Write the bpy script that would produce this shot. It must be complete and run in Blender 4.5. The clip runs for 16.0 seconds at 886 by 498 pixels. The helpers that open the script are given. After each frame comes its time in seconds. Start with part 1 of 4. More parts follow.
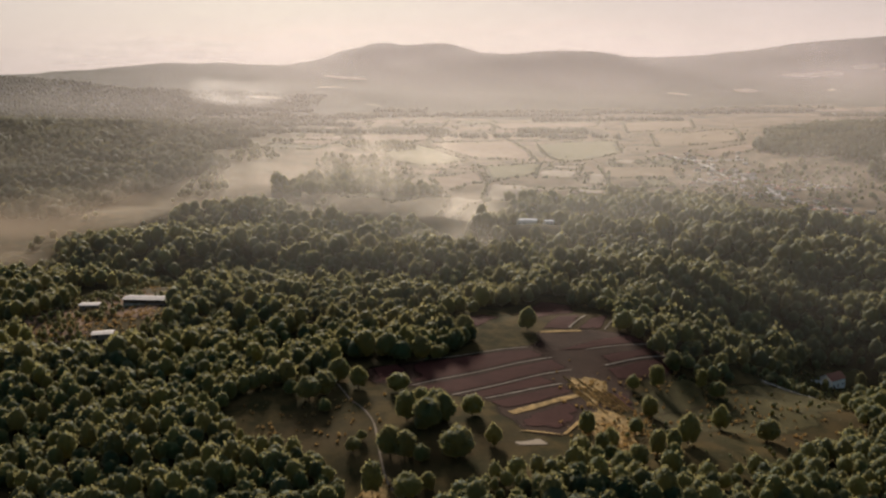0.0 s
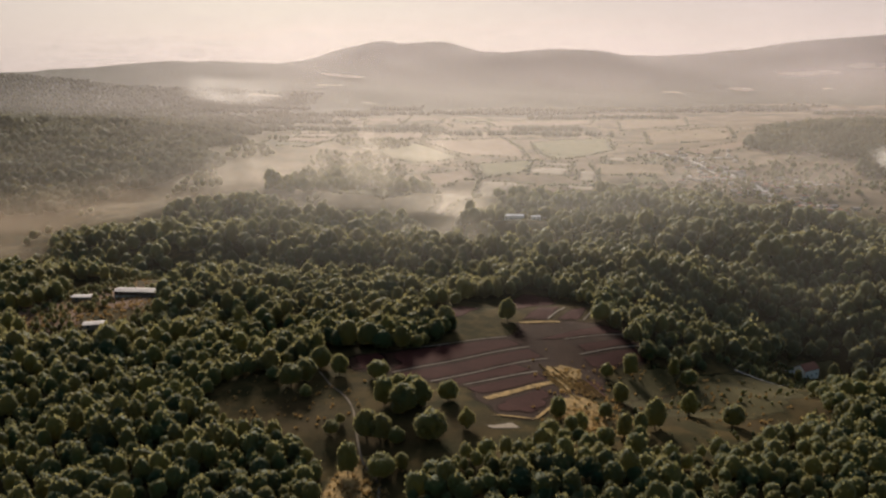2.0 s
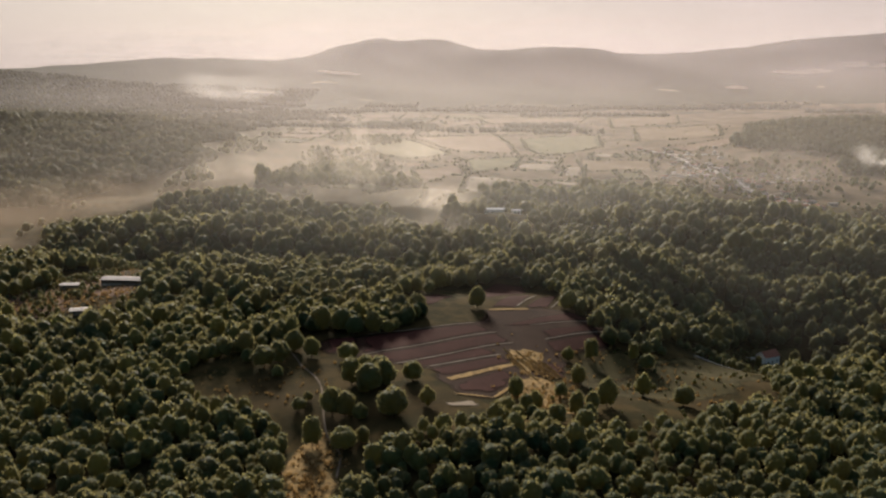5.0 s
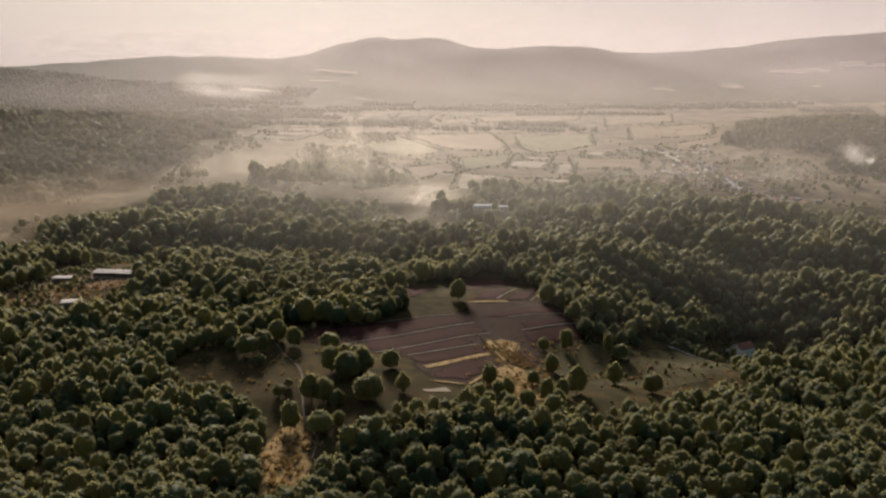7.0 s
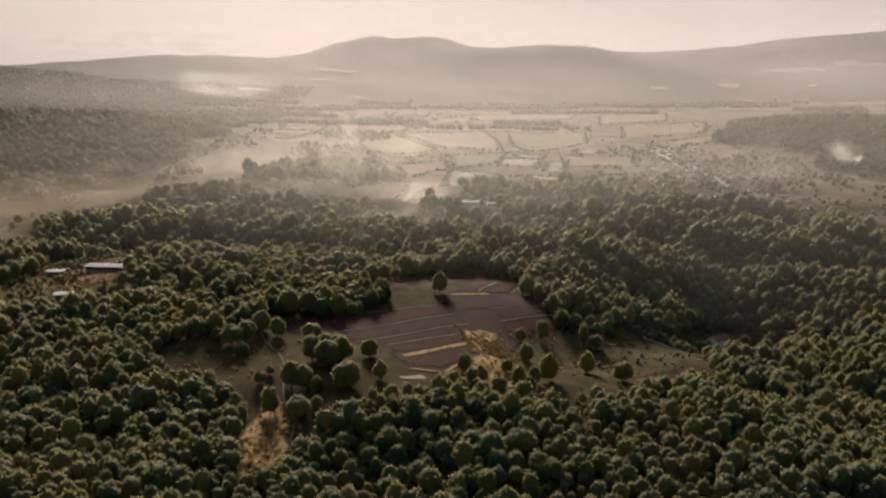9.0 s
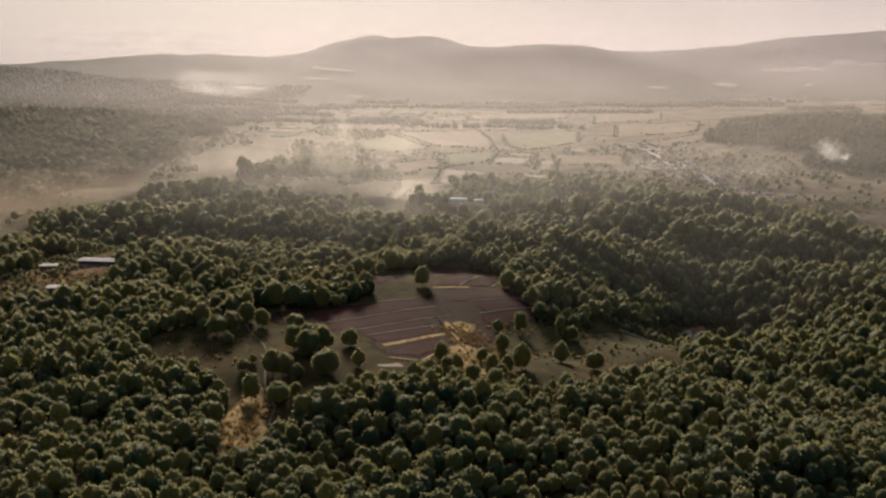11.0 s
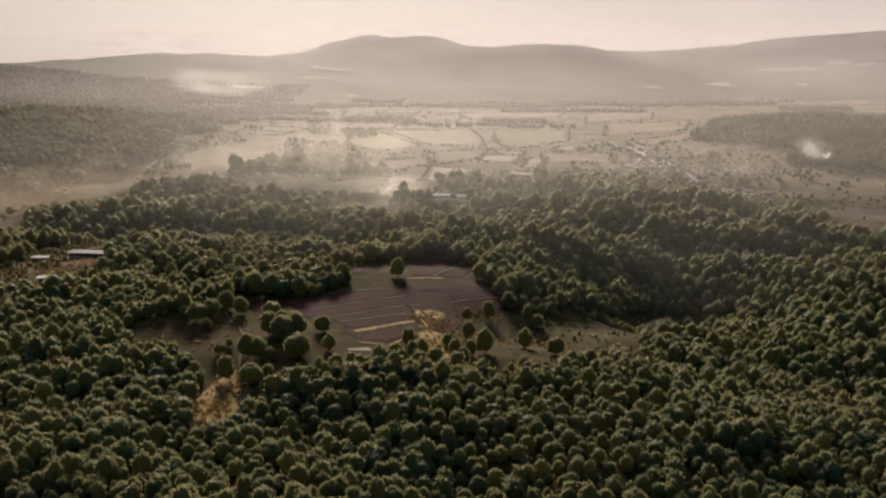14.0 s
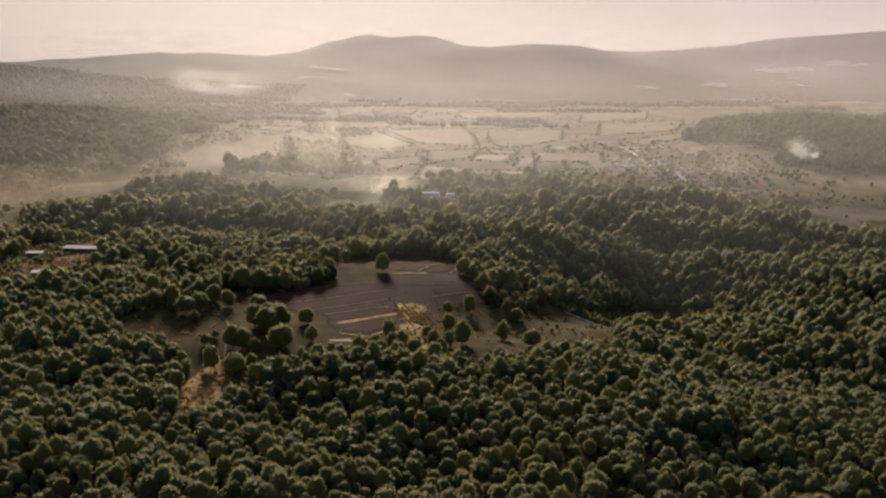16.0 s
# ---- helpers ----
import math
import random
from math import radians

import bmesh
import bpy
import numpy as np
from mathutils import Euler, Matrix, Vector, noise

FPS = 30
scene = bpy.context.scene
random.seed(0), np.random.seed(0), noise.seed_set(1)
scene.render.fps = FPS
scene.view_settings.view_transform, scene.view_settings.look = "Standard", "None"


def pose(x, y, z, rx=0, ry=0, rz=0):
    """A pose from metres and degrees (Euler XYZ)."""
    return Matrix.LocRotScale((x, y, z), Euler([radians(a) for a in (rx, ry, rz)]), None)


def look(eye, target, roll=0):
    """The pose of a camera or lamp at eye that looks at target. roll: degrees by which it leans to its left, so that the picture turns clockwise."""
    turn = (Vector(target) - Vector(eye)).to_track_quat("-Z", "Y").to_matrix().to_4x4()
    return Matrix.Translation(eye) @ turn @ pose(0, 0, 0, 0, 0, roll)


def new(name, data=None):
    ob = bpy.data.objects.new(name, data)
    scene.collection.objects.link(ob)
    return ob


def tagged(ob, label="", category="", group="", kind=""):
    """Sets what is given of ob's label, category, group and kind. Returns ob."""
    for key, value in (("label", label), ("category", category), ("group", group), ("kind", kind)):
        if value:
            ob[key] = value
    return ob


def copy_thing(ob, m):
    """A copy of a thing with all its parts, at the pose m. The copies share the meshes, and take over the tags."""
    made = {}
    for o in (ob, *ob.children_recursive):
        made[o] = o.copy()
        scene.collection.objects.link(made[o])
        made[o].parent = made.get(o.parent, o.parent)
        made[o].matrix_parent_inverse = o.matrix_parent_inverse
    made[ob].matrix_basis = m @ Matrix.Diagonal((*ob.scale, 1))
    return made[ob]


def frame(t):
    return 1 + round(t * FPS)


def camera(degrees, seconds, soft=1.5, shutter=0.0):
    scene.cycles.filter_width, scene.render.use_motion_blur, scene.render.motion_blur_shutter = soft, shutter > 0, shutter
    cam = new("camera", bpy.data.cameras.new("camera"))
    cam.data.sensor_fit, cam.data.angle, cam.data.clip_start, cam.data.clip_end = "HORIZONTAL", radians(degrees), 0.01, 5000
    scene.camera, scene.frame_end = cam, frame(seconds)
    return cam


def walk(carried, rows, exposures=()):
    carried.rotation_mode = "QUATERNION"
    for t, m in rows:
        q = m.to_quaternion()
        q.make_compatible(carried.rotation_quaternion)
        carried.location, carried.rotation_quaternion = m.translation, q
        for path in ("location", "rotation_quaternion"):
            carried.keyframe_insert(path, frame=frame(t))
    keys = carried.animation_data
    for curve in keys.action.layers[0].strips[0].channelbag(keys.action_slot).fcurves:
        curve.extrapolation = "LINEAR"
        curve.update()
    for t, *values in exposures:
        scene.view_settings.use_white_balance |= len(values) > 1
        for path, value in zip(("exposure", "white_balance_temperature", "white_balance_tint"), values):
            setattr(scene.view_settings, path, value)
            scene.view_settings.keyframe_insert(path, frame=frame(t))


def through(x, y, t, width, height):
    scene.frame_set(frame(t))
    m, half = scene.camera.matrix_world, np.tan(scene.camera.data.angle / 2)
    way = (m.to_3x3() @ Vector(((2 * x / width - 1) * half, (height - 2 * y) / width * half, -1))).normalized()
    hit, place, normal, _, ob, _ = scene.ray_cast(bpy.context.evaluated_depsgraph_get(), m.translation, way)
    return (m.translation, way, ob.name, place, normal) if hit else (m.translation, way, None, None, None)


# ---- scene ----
cam = camera(52.52, 16.0, soft=2.3)
PATH = [
    (0, (0.00, 21.17, 133.00), (-2.44, 119.03, 112.56), -0.33),
    (0.5, (2.20, 18.16, 132.86), (-0.22, 116.01, 112.38), -0.32),
    (1, (4.47, 15.14, 132.74), (2.07, 112.98, 112.21), -0.31),
    (1.5, (6.78, 12.11, 132.62), (4.40, 109.95, 112.06), -0.29),
    (2, (9.14, 9.08, 132.51), (6.77, 106.90, 111.91), -0.27),
    (2.5, (11.52, 6.02, 132.42), (9.17, 103.84, 111.78), -0.24),
    (3, (13.94, 2.95, 132.35), (11.60, 100.76, 111.66), -0.21),
    (3.5, (16.37, -0.14, 132.28), (14.04, 97.66, 111.56), -0.19),
    (4, (18.83, -3.26, 132.24), (16.51, 94.54, 111.47), -0.16),
    (6.5, (31.32, -19.27, 132.16), (29.05, 78.49, 111.20), -0.04),
    (7, (33.87, -22.56, 132.17), (31.60, 75.18, 111.18), -0.02),
    (7.5, (36.43, -25.89, 132.19), (34.17, 71.84, 111.17), -0.01),
    (8, (39.01, -29.26, 132.21), (36.75, 68.48, 111.16), 0.00),
    (8.5, (41.61, -32.65, 132.24), (39.35, 65.07, 111.16), 0.01),
    (9, (44.23, -36.08, 132.27), (41.96, 61.64, 111.17), 0.02),
    (11.5, (57.57, -53.63, 132.47), (55.26, 44.07, 111.28), 0.06),
    (12, (60.28, -57.20, 132.52), (57.96, 40.50, 111.32), 0.07),
    (12.5, (62.98, -60.78, 132.58), (60.65, 36.91, 111.37), 0.08),
    (13, (65.68, -64.38, 132.65), (63.33, 33.32, 111.43), 0.09),
    (13.5, (68.36, -67.97, 132.74), (66.00, 29.72, 111.51), 0.11),
    (14, (71.01, -71.56, 132.84), (68.65, 26.13, 111.60), 0.13),
    (14.5, (73.62, -75.14, 132.96), (71.26, 22.54, 111.71), 0.15),
    (15, (76.18, -78.71, 133.10), (73.82, 18.98, 111.85), 0.17),
    (15.5, (78.65, -82.25, 133.28), (76.32, 15.44, 112.02), 0.20),
    (16, (81.04, -85.76, 133.50), (78.73, 11.93, 112.23), 0.24),
]
walk(cam, [(t, look(eye, target, roll)) for t, eye, target, roll in PATH])

# ---- daylight ----
SUN_LEFT, SUN_UP = 10.0, 20.0
scene.view_settings.exposure = 0.6
scene.cycles.transparent_max_bounces = 64
world = bpy.data.worlds.new("morning_sky")
scene.world = world
world.use_nodes = True
sky_nodes = world.node_tree.nodes
sky_tex = sky_nodes.new("ShaderNodeTexSky")
sky_tex.sky_type = "NISHITA"
sky_tex.sun_disc = False
sky_tex.sun_elevation, sky_tex.sun_rotation = radians(SUN_UP), radians(-SUN_LEFT)
sky_tex.air_density, sky_tex.dust_density, sky_tex.ozone_density = 1.0, 3.0, 1.0
# a thin high veil of cloud whitens the whole sky
veiled = sky_nodes.new("ShaderNodeMix")
veiled.data_type = "RGBA"
height = sky_nodes.new("ShaderNodeSeparateXYZ")
world.node_tree.links.new(sky_nodes.new("ShaderNodeTexCoord").outputs["Generated"], height.inputs[0])
clearer = sky_nodes.new("ShaderNodeMapRange")  # the veil thins out overhead
for key, value in ((1, 0.12), (2, 0.6), (3, 0.93), (4, 0.4)):
    clearer.inputs[key].default_value = value
world.node_tree.links.new(height.outputs[2], clearer.inputs[0])
world.node_tree.links.new(clearer.outputs[0], veiled.inputs[0])
# the veil glows towards the sun and is dim on the far side of the sky
toward = sky_nodes.new("ShaderNodeVectorMath")
toward.operation = "DOT_PRODUCT"
world.node_tree.links.new(height.inputs[0].links[0].from_socket, toward.inputs[0])
toward.inputs[1].default_value = (-math.sin(radians(SUN_LEFT)) * math.cos(radians(SUN_UP)), math.cos(radians(SUN_LEFT)) * math.cos(radians(SUN_UP)), math.sin(radians(SUN_UP)))
glow = sky_nodes.new("ShaderNodeMapRange")
glow.interpolation_type = "SMOOTHSTEP"
for key, value in ((1, -0.1), (2, 0.76), (3, 0.0), (4, 1.0)):
    glow.inputs[key].default_value = value
world.node_tree.links.new(toward.outputs["Value"], glow.inputs[0])
veil_tint = sky_nodes.new("ShaderNodeMix")
veil_tint.data_type = "RGBA"
veil_tint.inputs[6].default_value, veil_tint.inputs[7].default_value = (1.4, 1.98, 2.1, 1), (6.0, 4.97, 4.58, 1)
world.node_tree.links.new(glow.outputs[0], veil_tint.inputs[0])
world.node_tree.links.new(veil_tint.outputs[2], veiled.inputs[7])
paled = sky_nodes.new("ShaderNodeMix")
paled.data_type, paled.blend_type = "RGBA", "MULTIPLY"
paled.inputs[0].default_value = 1.0
paled.inputs[7].default_value = (0.66, 0.90, 1.2, 1)
world.node_tree.links.new(sky_tex.outputs[0], paled.inputs[6])
world.node_tree.links.new(paled.outputs[2], veiled.inputs[6])
world.node_tree.links.new(veiled.outputs[2], sky_nodes["Background"].inputs[0])
sky_nodes["Background"].inputs[1].default_value = 0.0705

sun = new("sun", bpy.data.lights.new("sun", "SUN"))
sun.data.energy, sun.data.angle, sun.data.color = 5.0, radians(13), (1.0, 0.87, 0.73)
sun_way = Vector((-math.sin(radians(SUN_LEFT)) * math.cos(radians(SUN_UP)), math.cos(radians(SUN_LEFT)) * math.cos(radians(SUN_UP)), math.sin(radians(SUN_UP))))
sun.matrix_world = look(sun_way * 900, (0, 0, 0))


# ---- materials ----
class Nodes:
    """A short way to write a node material."""

    def __init__(self, name):
        self.mat = bpy.data.materials.new(name)
        self.mat.use_nodes = True
        self.tree = self.mat.node_tree
        self.tree.nodes.clear()
        self.out = self.tree.nodes.new("ShaderNodeOutputMaterial")

    def add(self, kind, ins=(), **props):
        node = self.tree.nodes.new("ShaderNode" + kind)
        for key, value in props.items():
            if key == "operation":
                node.operation = value
            elif key == "blend_type":
                node.blend_type = value
            elif key == "data_type":
                node.data_type = value
            elif key == "attribute_name":
                node.attribute_name = value
            elif key == "wave_profile":
                node.wave_profile = value
        for key, value in dict(ins).items():
            if isinstance(value, bpy.types.NodeSocket):
                self.tree.links.new(value, node.inputs[key])
            else:
                node.inputs[key].default_value = value
        return node

    def where(self, scale=(1, 1, 1)):
        geo = self.add("NewGeometry")
        return self.add("VectorMath", {0: geo.outputs["Position"], 1: scale}, operation="MULTIPLY").outputs[0]

    def noise(self, where, scale, detail=4.0, rough=0.6):
        return self.add("TexNoise", {"Vector": where, "Scale": scale, "Detail": detail, "Roughness": rough}).outputs[0]

    def ramp(self, fac, stops):
        node = self.add("ValToRGB", {0: fac})
        el = node.color_ramp.elements
        while len(el) < len(stops):
            el.new(0.5)
        for e, (at, col) in zip(el, stops):
            e.position, e.color = at, (*col, 1)
        return node.outputs[0]

    def mix(self, fac, a, b):
        node = self.add("Mix", {0: fac}, data_type="RGBA")
        for key, value in ((6, a), (7, b)):
            if isinstance(value, bpy.types.NodeSocket):
                self.tree.links.new(value, node.inputs[key])
            else:
                node.inputs[key].default_value = (*value, 1)
        return node.outputs[2]

    def math(self, op, a, b=0.0):
        return self.add("Math", {0: a, 1: b}, operation=op).outputs[0]

    def bump(self, height, strength, far):
        return self.add("Bump", {"Height": height, "Strength": strength, "Distance": far}).outputs[0]

    def end(self, shader):
        self.tree.links.new(shader, self.out.inputs[0])
        return self.mat


def leaf_material(name, stops, through=0.39, fuzz=1.0):
    n = Nodes(name)
    tint = n.add("Attribute", attribute_name="tint").outputs["Fac"]
    rnd = n.add("ObjectInfo").outputs["Random"]
    var = n.math("FRACT", n.math("ADD", tint, n.math("MULTIPLY", rnd, 0.37)))
    isle = n.add("NewGeometry").outputs["Random Per Island"]
    var = n.math("ADD", n.math("MULTIPLY", var, 0.75), n.math("MULTIPLY", isle, 0.25))
    col = n.ramp(var, stops)
    grove = n.noise(n.where(), 0.012, 3.0)
    col = n.mix(n.math("MULTIPLY", grove, 0.2), col, (0.042, 0.054, 0.024))
    # dark teal patches: shade on whole stands, painted into the leaves
    shaded_stand = n.add("MapRange", {0: n.noise(n.where(), 0.021, 3.0), 1: 0.5, 2: 0.68}).outputs[0]
    col = n.mix(n.math("MULTIPLY", shaded_stand, 0.7), col, (0.012, 0.036, 0.026))
    # golden patches: dry crowns, and sunlit ones painted the same way
    dry = n.add("MapRange", {0: n.noise(n.where((1, 1, 0)), 0.015, 4.0), 1: 0.52, 2: 0.64}).outputs[0]
    col = n.mix(n.math("MULTIPLY", dry, 0.42), col, (0.14, 0.115, 0.045))
    grain = n.noise(n.where(), 1.6, 3.0)
    col = n.mix(n.math("MULTIPLY", grain, 0.4), col, (0.02, 0.03, 0.012))
    relief = n.bump(n.noise(n.where(), 2.6, 4.0, 0.7), 0.9, 0.35)
    body = n.add("BsdfPrincipled", {"Base Color": col, "Roughness": 0.62, "Specular IOR Level": 0.12 * fuzz * fuzz, "Specular Tint": (1.0, 0.9, 0.5, 1), "Sheen Weight": 0.4 * fuzz, "Sheen Roughness": 0.24, "Sheen Tint": (1.0, 0.88, 0.5, 1), "Normal": relief})
    glow = n.add("BsdfTranslucent", {"Color": n.mix(0.68, col, (0.48, 0.41, 0.17))})
    return n.end(n.add("MixShader", {0: through, 1: body.outputs[0], 2: glow.outputs[0]}).outputs[0])


def plain_material(name, a, b, scale, rough=0.85, bump=0.3, size=0.1, metal=0.0, spec=0.04, soft=False):
    """Two colours by a coarse and a fine noise, with fine relief; soft: a sheet of land that thins out raggedly at its edge."""
    n = Nodes(name)
    coarse = n.noise(n.where(), scale, 5.0)
    fine = n.noise(n.where(), scale * 9, 4.0)
    fac = n.add("MapRange", {0: n.math("ADD", n.math("MULTIPLY", coarse, 0.65), n.math("MULTIPLY", fine, 0.35)), 1: 0.32, 2: 0.68}).outputs[0]
    col = n.mix(fac, a, b)
    sh = n.add("BsdfPrincipled", {"Base Color": col, "Roughness": rough, "Metallic": metal, "Specular IOR Level": spec, "Normal": n.bump(fine, bump, size)})
    if soft:
        side = n.add("Attribute", attribute_name="thick").outputs["Fac"]
        ragged = n.math("ADD", side, n.math("MULTIPLY", n.math("SUBTRACT", n.noise(n.where(), 0.12, 4.0, 0.65), 0.5), 0.9))
        cover = n.add("MapRange", {0: ragged, 1: 0.22, 2: 0.6}).outputs[0]
        return n.end(n.add("MixShader", {0: cover, 1: n.add("BsdfTransparent").outputs[0], 2: sh.outputs[0]}).outputs[0])
    return n.end(sh.outputs[0])


def ground_material():
    n = Nodes("dry_grass_and_soil")
    w = n.where()
    big, mid, fine = n.noise(w, 0.012, 5.0), n.noise(w, 0.09, 5.0), n.noise(w, 0.9, 5.0)
    grass = n.mix(n.add("MapRange", {0: mid, 1: 0.42, 2: 0.58}).outputs[0], (0.03, 0.026, 0.009), (0.078, 0.053, 0.019))
    soil = n.mix(fine, (0.034, 0.022, 0.009), (0.066, 0.042, 0.017))
    col = n.mix(n.add("MapRange", {0: big, 1: 0.48, 2: 0.62}).outputs[0], grass, soil)
    col = n.mix(n.math("MULTIPLY", fine, 0.45), col, (0.035, 0.033, 0.016))
    # lighter dry grass on the open valley floor
    far = n.add("MapRange", {0: n.add("SeparateXYZ", {0: w}).outputs[1], 1: 880.0, 2: 1000.0}).outputs[0]
    valley = n.mix(n.add("MapRange", {0: n.noise(w, 0.02, 6.0), 1: 0.38, 2: 0.62}).outputs[0], (0.09, 0.07, 0.045), (0.2, 0.148, 0.1))
    far = n.math("MULTIPLY", far, n.add("MapRange", {0: n.add("SeparateXYZ", {0: w}).outputs[0], 1: -360.0, 2: -190.0}).outputs[0])
    col = n.mix(far, col, valley)
    # woodland cover of the hills
    high = n.add("SeparateXYZ", {0: w}).outputs[2]
    rough_high = n.math("ADD", high, n.math("MULTIPLY", n.math("SUBTRACT", n.noise(w, 0.004, 6.0), 0.5), 60.0))
    wood = n.add("MapRange", {0: rough_high, 1: 8.0, 2: 14.0}).outputs[0]
    # the woods close in where the plain meets the foothills
    axes = n.add("SeparateXYZ", {0: w}).outputs
    reach = n.math("SUBTRACT", axes[1], n.math("MULTIPLY", n.math("MAXIMUM", n.math("SUBTRACT", axes[0], 250.0), 0.0), 0.22))
    reach = n.math("ADD", reach, n.math("MULTIPLY", n.math("SUBTRACT", n.noise(n.where((0.5, 1, 1)), 0.004, 5.0), 0.5), 1500.0))
    wood = n.math("MAXIMUM", wood, n.add("MapRange", {0: reach, 1: 2250.0, 2: 2360.0}).outputs[0])
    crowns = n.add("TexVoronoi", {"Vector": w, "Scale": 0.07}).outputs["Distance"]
    # shade between the crowns is mixed into the leaf colour
    leafy_shaded = n.mix(crowns, (0.055, 0.056, 0.034), (0.022, 0.024, 0.016))
    col = n.mix(wood, col, leafy_shaded)
    relief = n.math("ADD", n.math("MULTIPLY", fine, 0.4), n.math("MULTIPLY", n.math("MULTIPLY", crowns, wood), -3.5))
    sh = n.add("BsdfPrincipled", {"Base Color": col, "Roughness": 0.95, "Specular IOR Level": 0.02, "Normal": n.bump(relief, 0.6, 1.0)})
    return n.end(sh.outputs[0])


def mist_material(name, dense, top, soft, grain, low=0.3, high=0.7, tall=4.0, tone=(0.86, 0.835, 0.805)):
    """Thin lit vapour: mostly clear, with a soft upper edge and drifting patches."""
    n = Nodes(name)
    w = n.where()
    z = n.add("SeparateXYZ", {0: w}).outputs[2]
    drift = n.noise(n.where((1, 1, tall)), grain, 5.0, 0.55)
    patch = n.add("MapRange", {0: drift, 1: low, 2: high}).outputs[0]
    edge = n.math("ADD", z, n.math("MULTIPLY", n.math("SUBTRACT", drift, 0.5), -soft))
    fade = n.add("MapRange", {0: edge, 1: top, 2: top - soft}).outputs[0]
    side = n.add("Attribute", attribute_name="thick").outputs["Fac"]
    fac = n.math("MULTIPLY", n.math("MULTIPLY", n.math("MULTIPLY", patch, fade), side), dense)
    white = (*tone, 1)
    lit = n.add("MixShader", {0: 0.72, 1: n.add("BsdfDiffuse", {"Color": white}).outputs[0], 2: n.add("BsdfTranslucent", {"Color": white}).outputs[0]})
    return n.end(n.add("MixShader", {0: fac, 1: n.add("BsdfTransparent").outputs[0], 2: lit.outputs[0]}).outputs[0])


M_GROUND = ground_material()
PINE_STOPS = [(0.0, (0.011, 0.044, 0.031)), (0.5, (0.024, 0.07, 0.036)), (0.82, (0.058, 0.1, 0.038)), (1.0, (0.15, 0.14, 0.048))]
M_PINE = leaf_material("pine_needles", PINE_STOPS)


def straw_material():
    """Dry blades that let the sun shine through."""
    n = Nodes("dry_straw")
    isle = n.add("NewGeometry").outputs["Random Per Island"]
    col = n.mix(isle, (0.16, 0.085, 0.03), (0.5, 0.33, 0.13))
    col = n.mix(n.math("MULTIPLY", n.noise(n.where(), 0.3, 3.0), 0.6), col, (0.1, 0.075, 0.028))
    return n.end(n.add("MixShader", {0: 0.45, 1: n.add("BsdfPrincipled", {"Base Color": col, "Roughness": 0.8}).outputs[0], 2: n.add("BsdfTranslucent", {"Color": col}).outputs[0]}).outputs[0])


M_STRAW_BLADE = straw_material()
# far trees' leaves: dimmer rims and shaded slopes put into a darker, duller copy
M_HILL = leaf_material("hill_leaves_dulled", [(0.0, (0.02, 0.034, 0.022)), (0.6, (0.035, 0.05, 0.026)), (1.0, (0.06, 0.06, 0.03))], 0.2, 0.3)
M_BARK = plain_material("pine_bark", (0.07, 0.045, 0.03), (0.16, 0.11, 0.075), 1.5, 0.95)
M_PLOUGH = plain_material("ploughed_soil", (0.032, 0.0118, 0.009), (0.06, 0.0225, 0.017), 0.07, 0.95, 0.6, 0.15, soft=True)
M_BROWN = plain_material("bare_soil", (0.022, 0.0115, 0.0075), (0.046, 0.025, 0.015), 0.06, 0.95, 0.5, 0.1, soft=True)
M_STRAW = plain_material("straw_verge", (0.14, 0.115, 0.09), (0.24, 0.20, 0.155), 0.12, 0.9, 0.5, 0.1, soft=True)
# dry grass colour, with pools of sunlight painted into its bright end
M_GOLD = plain_material("dry_grass_sun_tint", (0.05, 0.036, 0.015), (0.46, 0.3, 0.12), 0.4, 0.9, 0.5, 0.1, soft=True)
M_DIRT = plain_material("dirt_track", (0.085, 0.064, 0.044), (0.2, 0.16, 0.115), 0.25, 0.9, 0.4, 0.05, soft=True)
M_GRAZED = plain_material("grazed_grass", (0.024, 0.022, 0.008), (0.076, 0.062, 0.024), 0.07, 0.95, 0.5, 0.1, soft=True)
M_LANE = plain_material("pale_concrete", (0.34, 0.31, 0.28), (0.5, 0.47, 0.43), 0.6, 0.9, 0.2, 0.03, soft=True)
M_FALLOW = plain_material("brown_fallow", (0.055, 0.038, 0.029), (0.10, 0.07, 0.052), 0.03, 0.95, 0.4, 0.1, soft=True)
M_PLASTER = plain_material("grey_plaster", (0.26, 0.245, 0.225), (0.42, 0.40, 0.37), 0.6, 0.9, 0.1, 0.02)
M_YARD = plain_material("trodden_red_earth", (0.085, 0.05, 0.03), (0.17, 0.105, 0.066), 0.12, 0.95, 0.4, 0.1, soft=True)
M_TAN = plain_material("stubble", (0.14, 0.10, 0.062), (0.225, 0.165, 0.105), 0.01, 0.95, soft=True)
M_PINKISH = plain_material("reddish_fallow", (0.15, 0.10, 0.068), (0.22, 0.155, 0.105), 0.01, 0.95, soft=True)
M_MEADOW = plain_material("green_meadow", (0.11, 0.103, 0.05), (0.165, 0.142, 0.075), 0.01, 0.95, soft=True)
M_PALE = plain_material("pale_fallow", (0.22, 0.175, 0.125), (0.31, 0.255, 0.19), 0.02, 0.95, soft=True)
M_BRIGHT = plain_material("bright_sheet_roof", (0.34, 0.345, 0.36), (0.48, 0.485, 0.5), 0.4, 0.9, 0.1, 0.02, 0.0, 0.08)
M_TIN = plain_material("weathered_tin", (0.25, 0.215, 0.195), (0.46, 0.41, 0.37), 0.5, 0.75, 0.1, 0.02, 0.0, 0.25)
M_WHITE = plain_material("white_plaster", (0.62, 0.59, 0.54), (0.78, 0.76, 0.71), 0.6, 0.9, 0.1, 0.02)
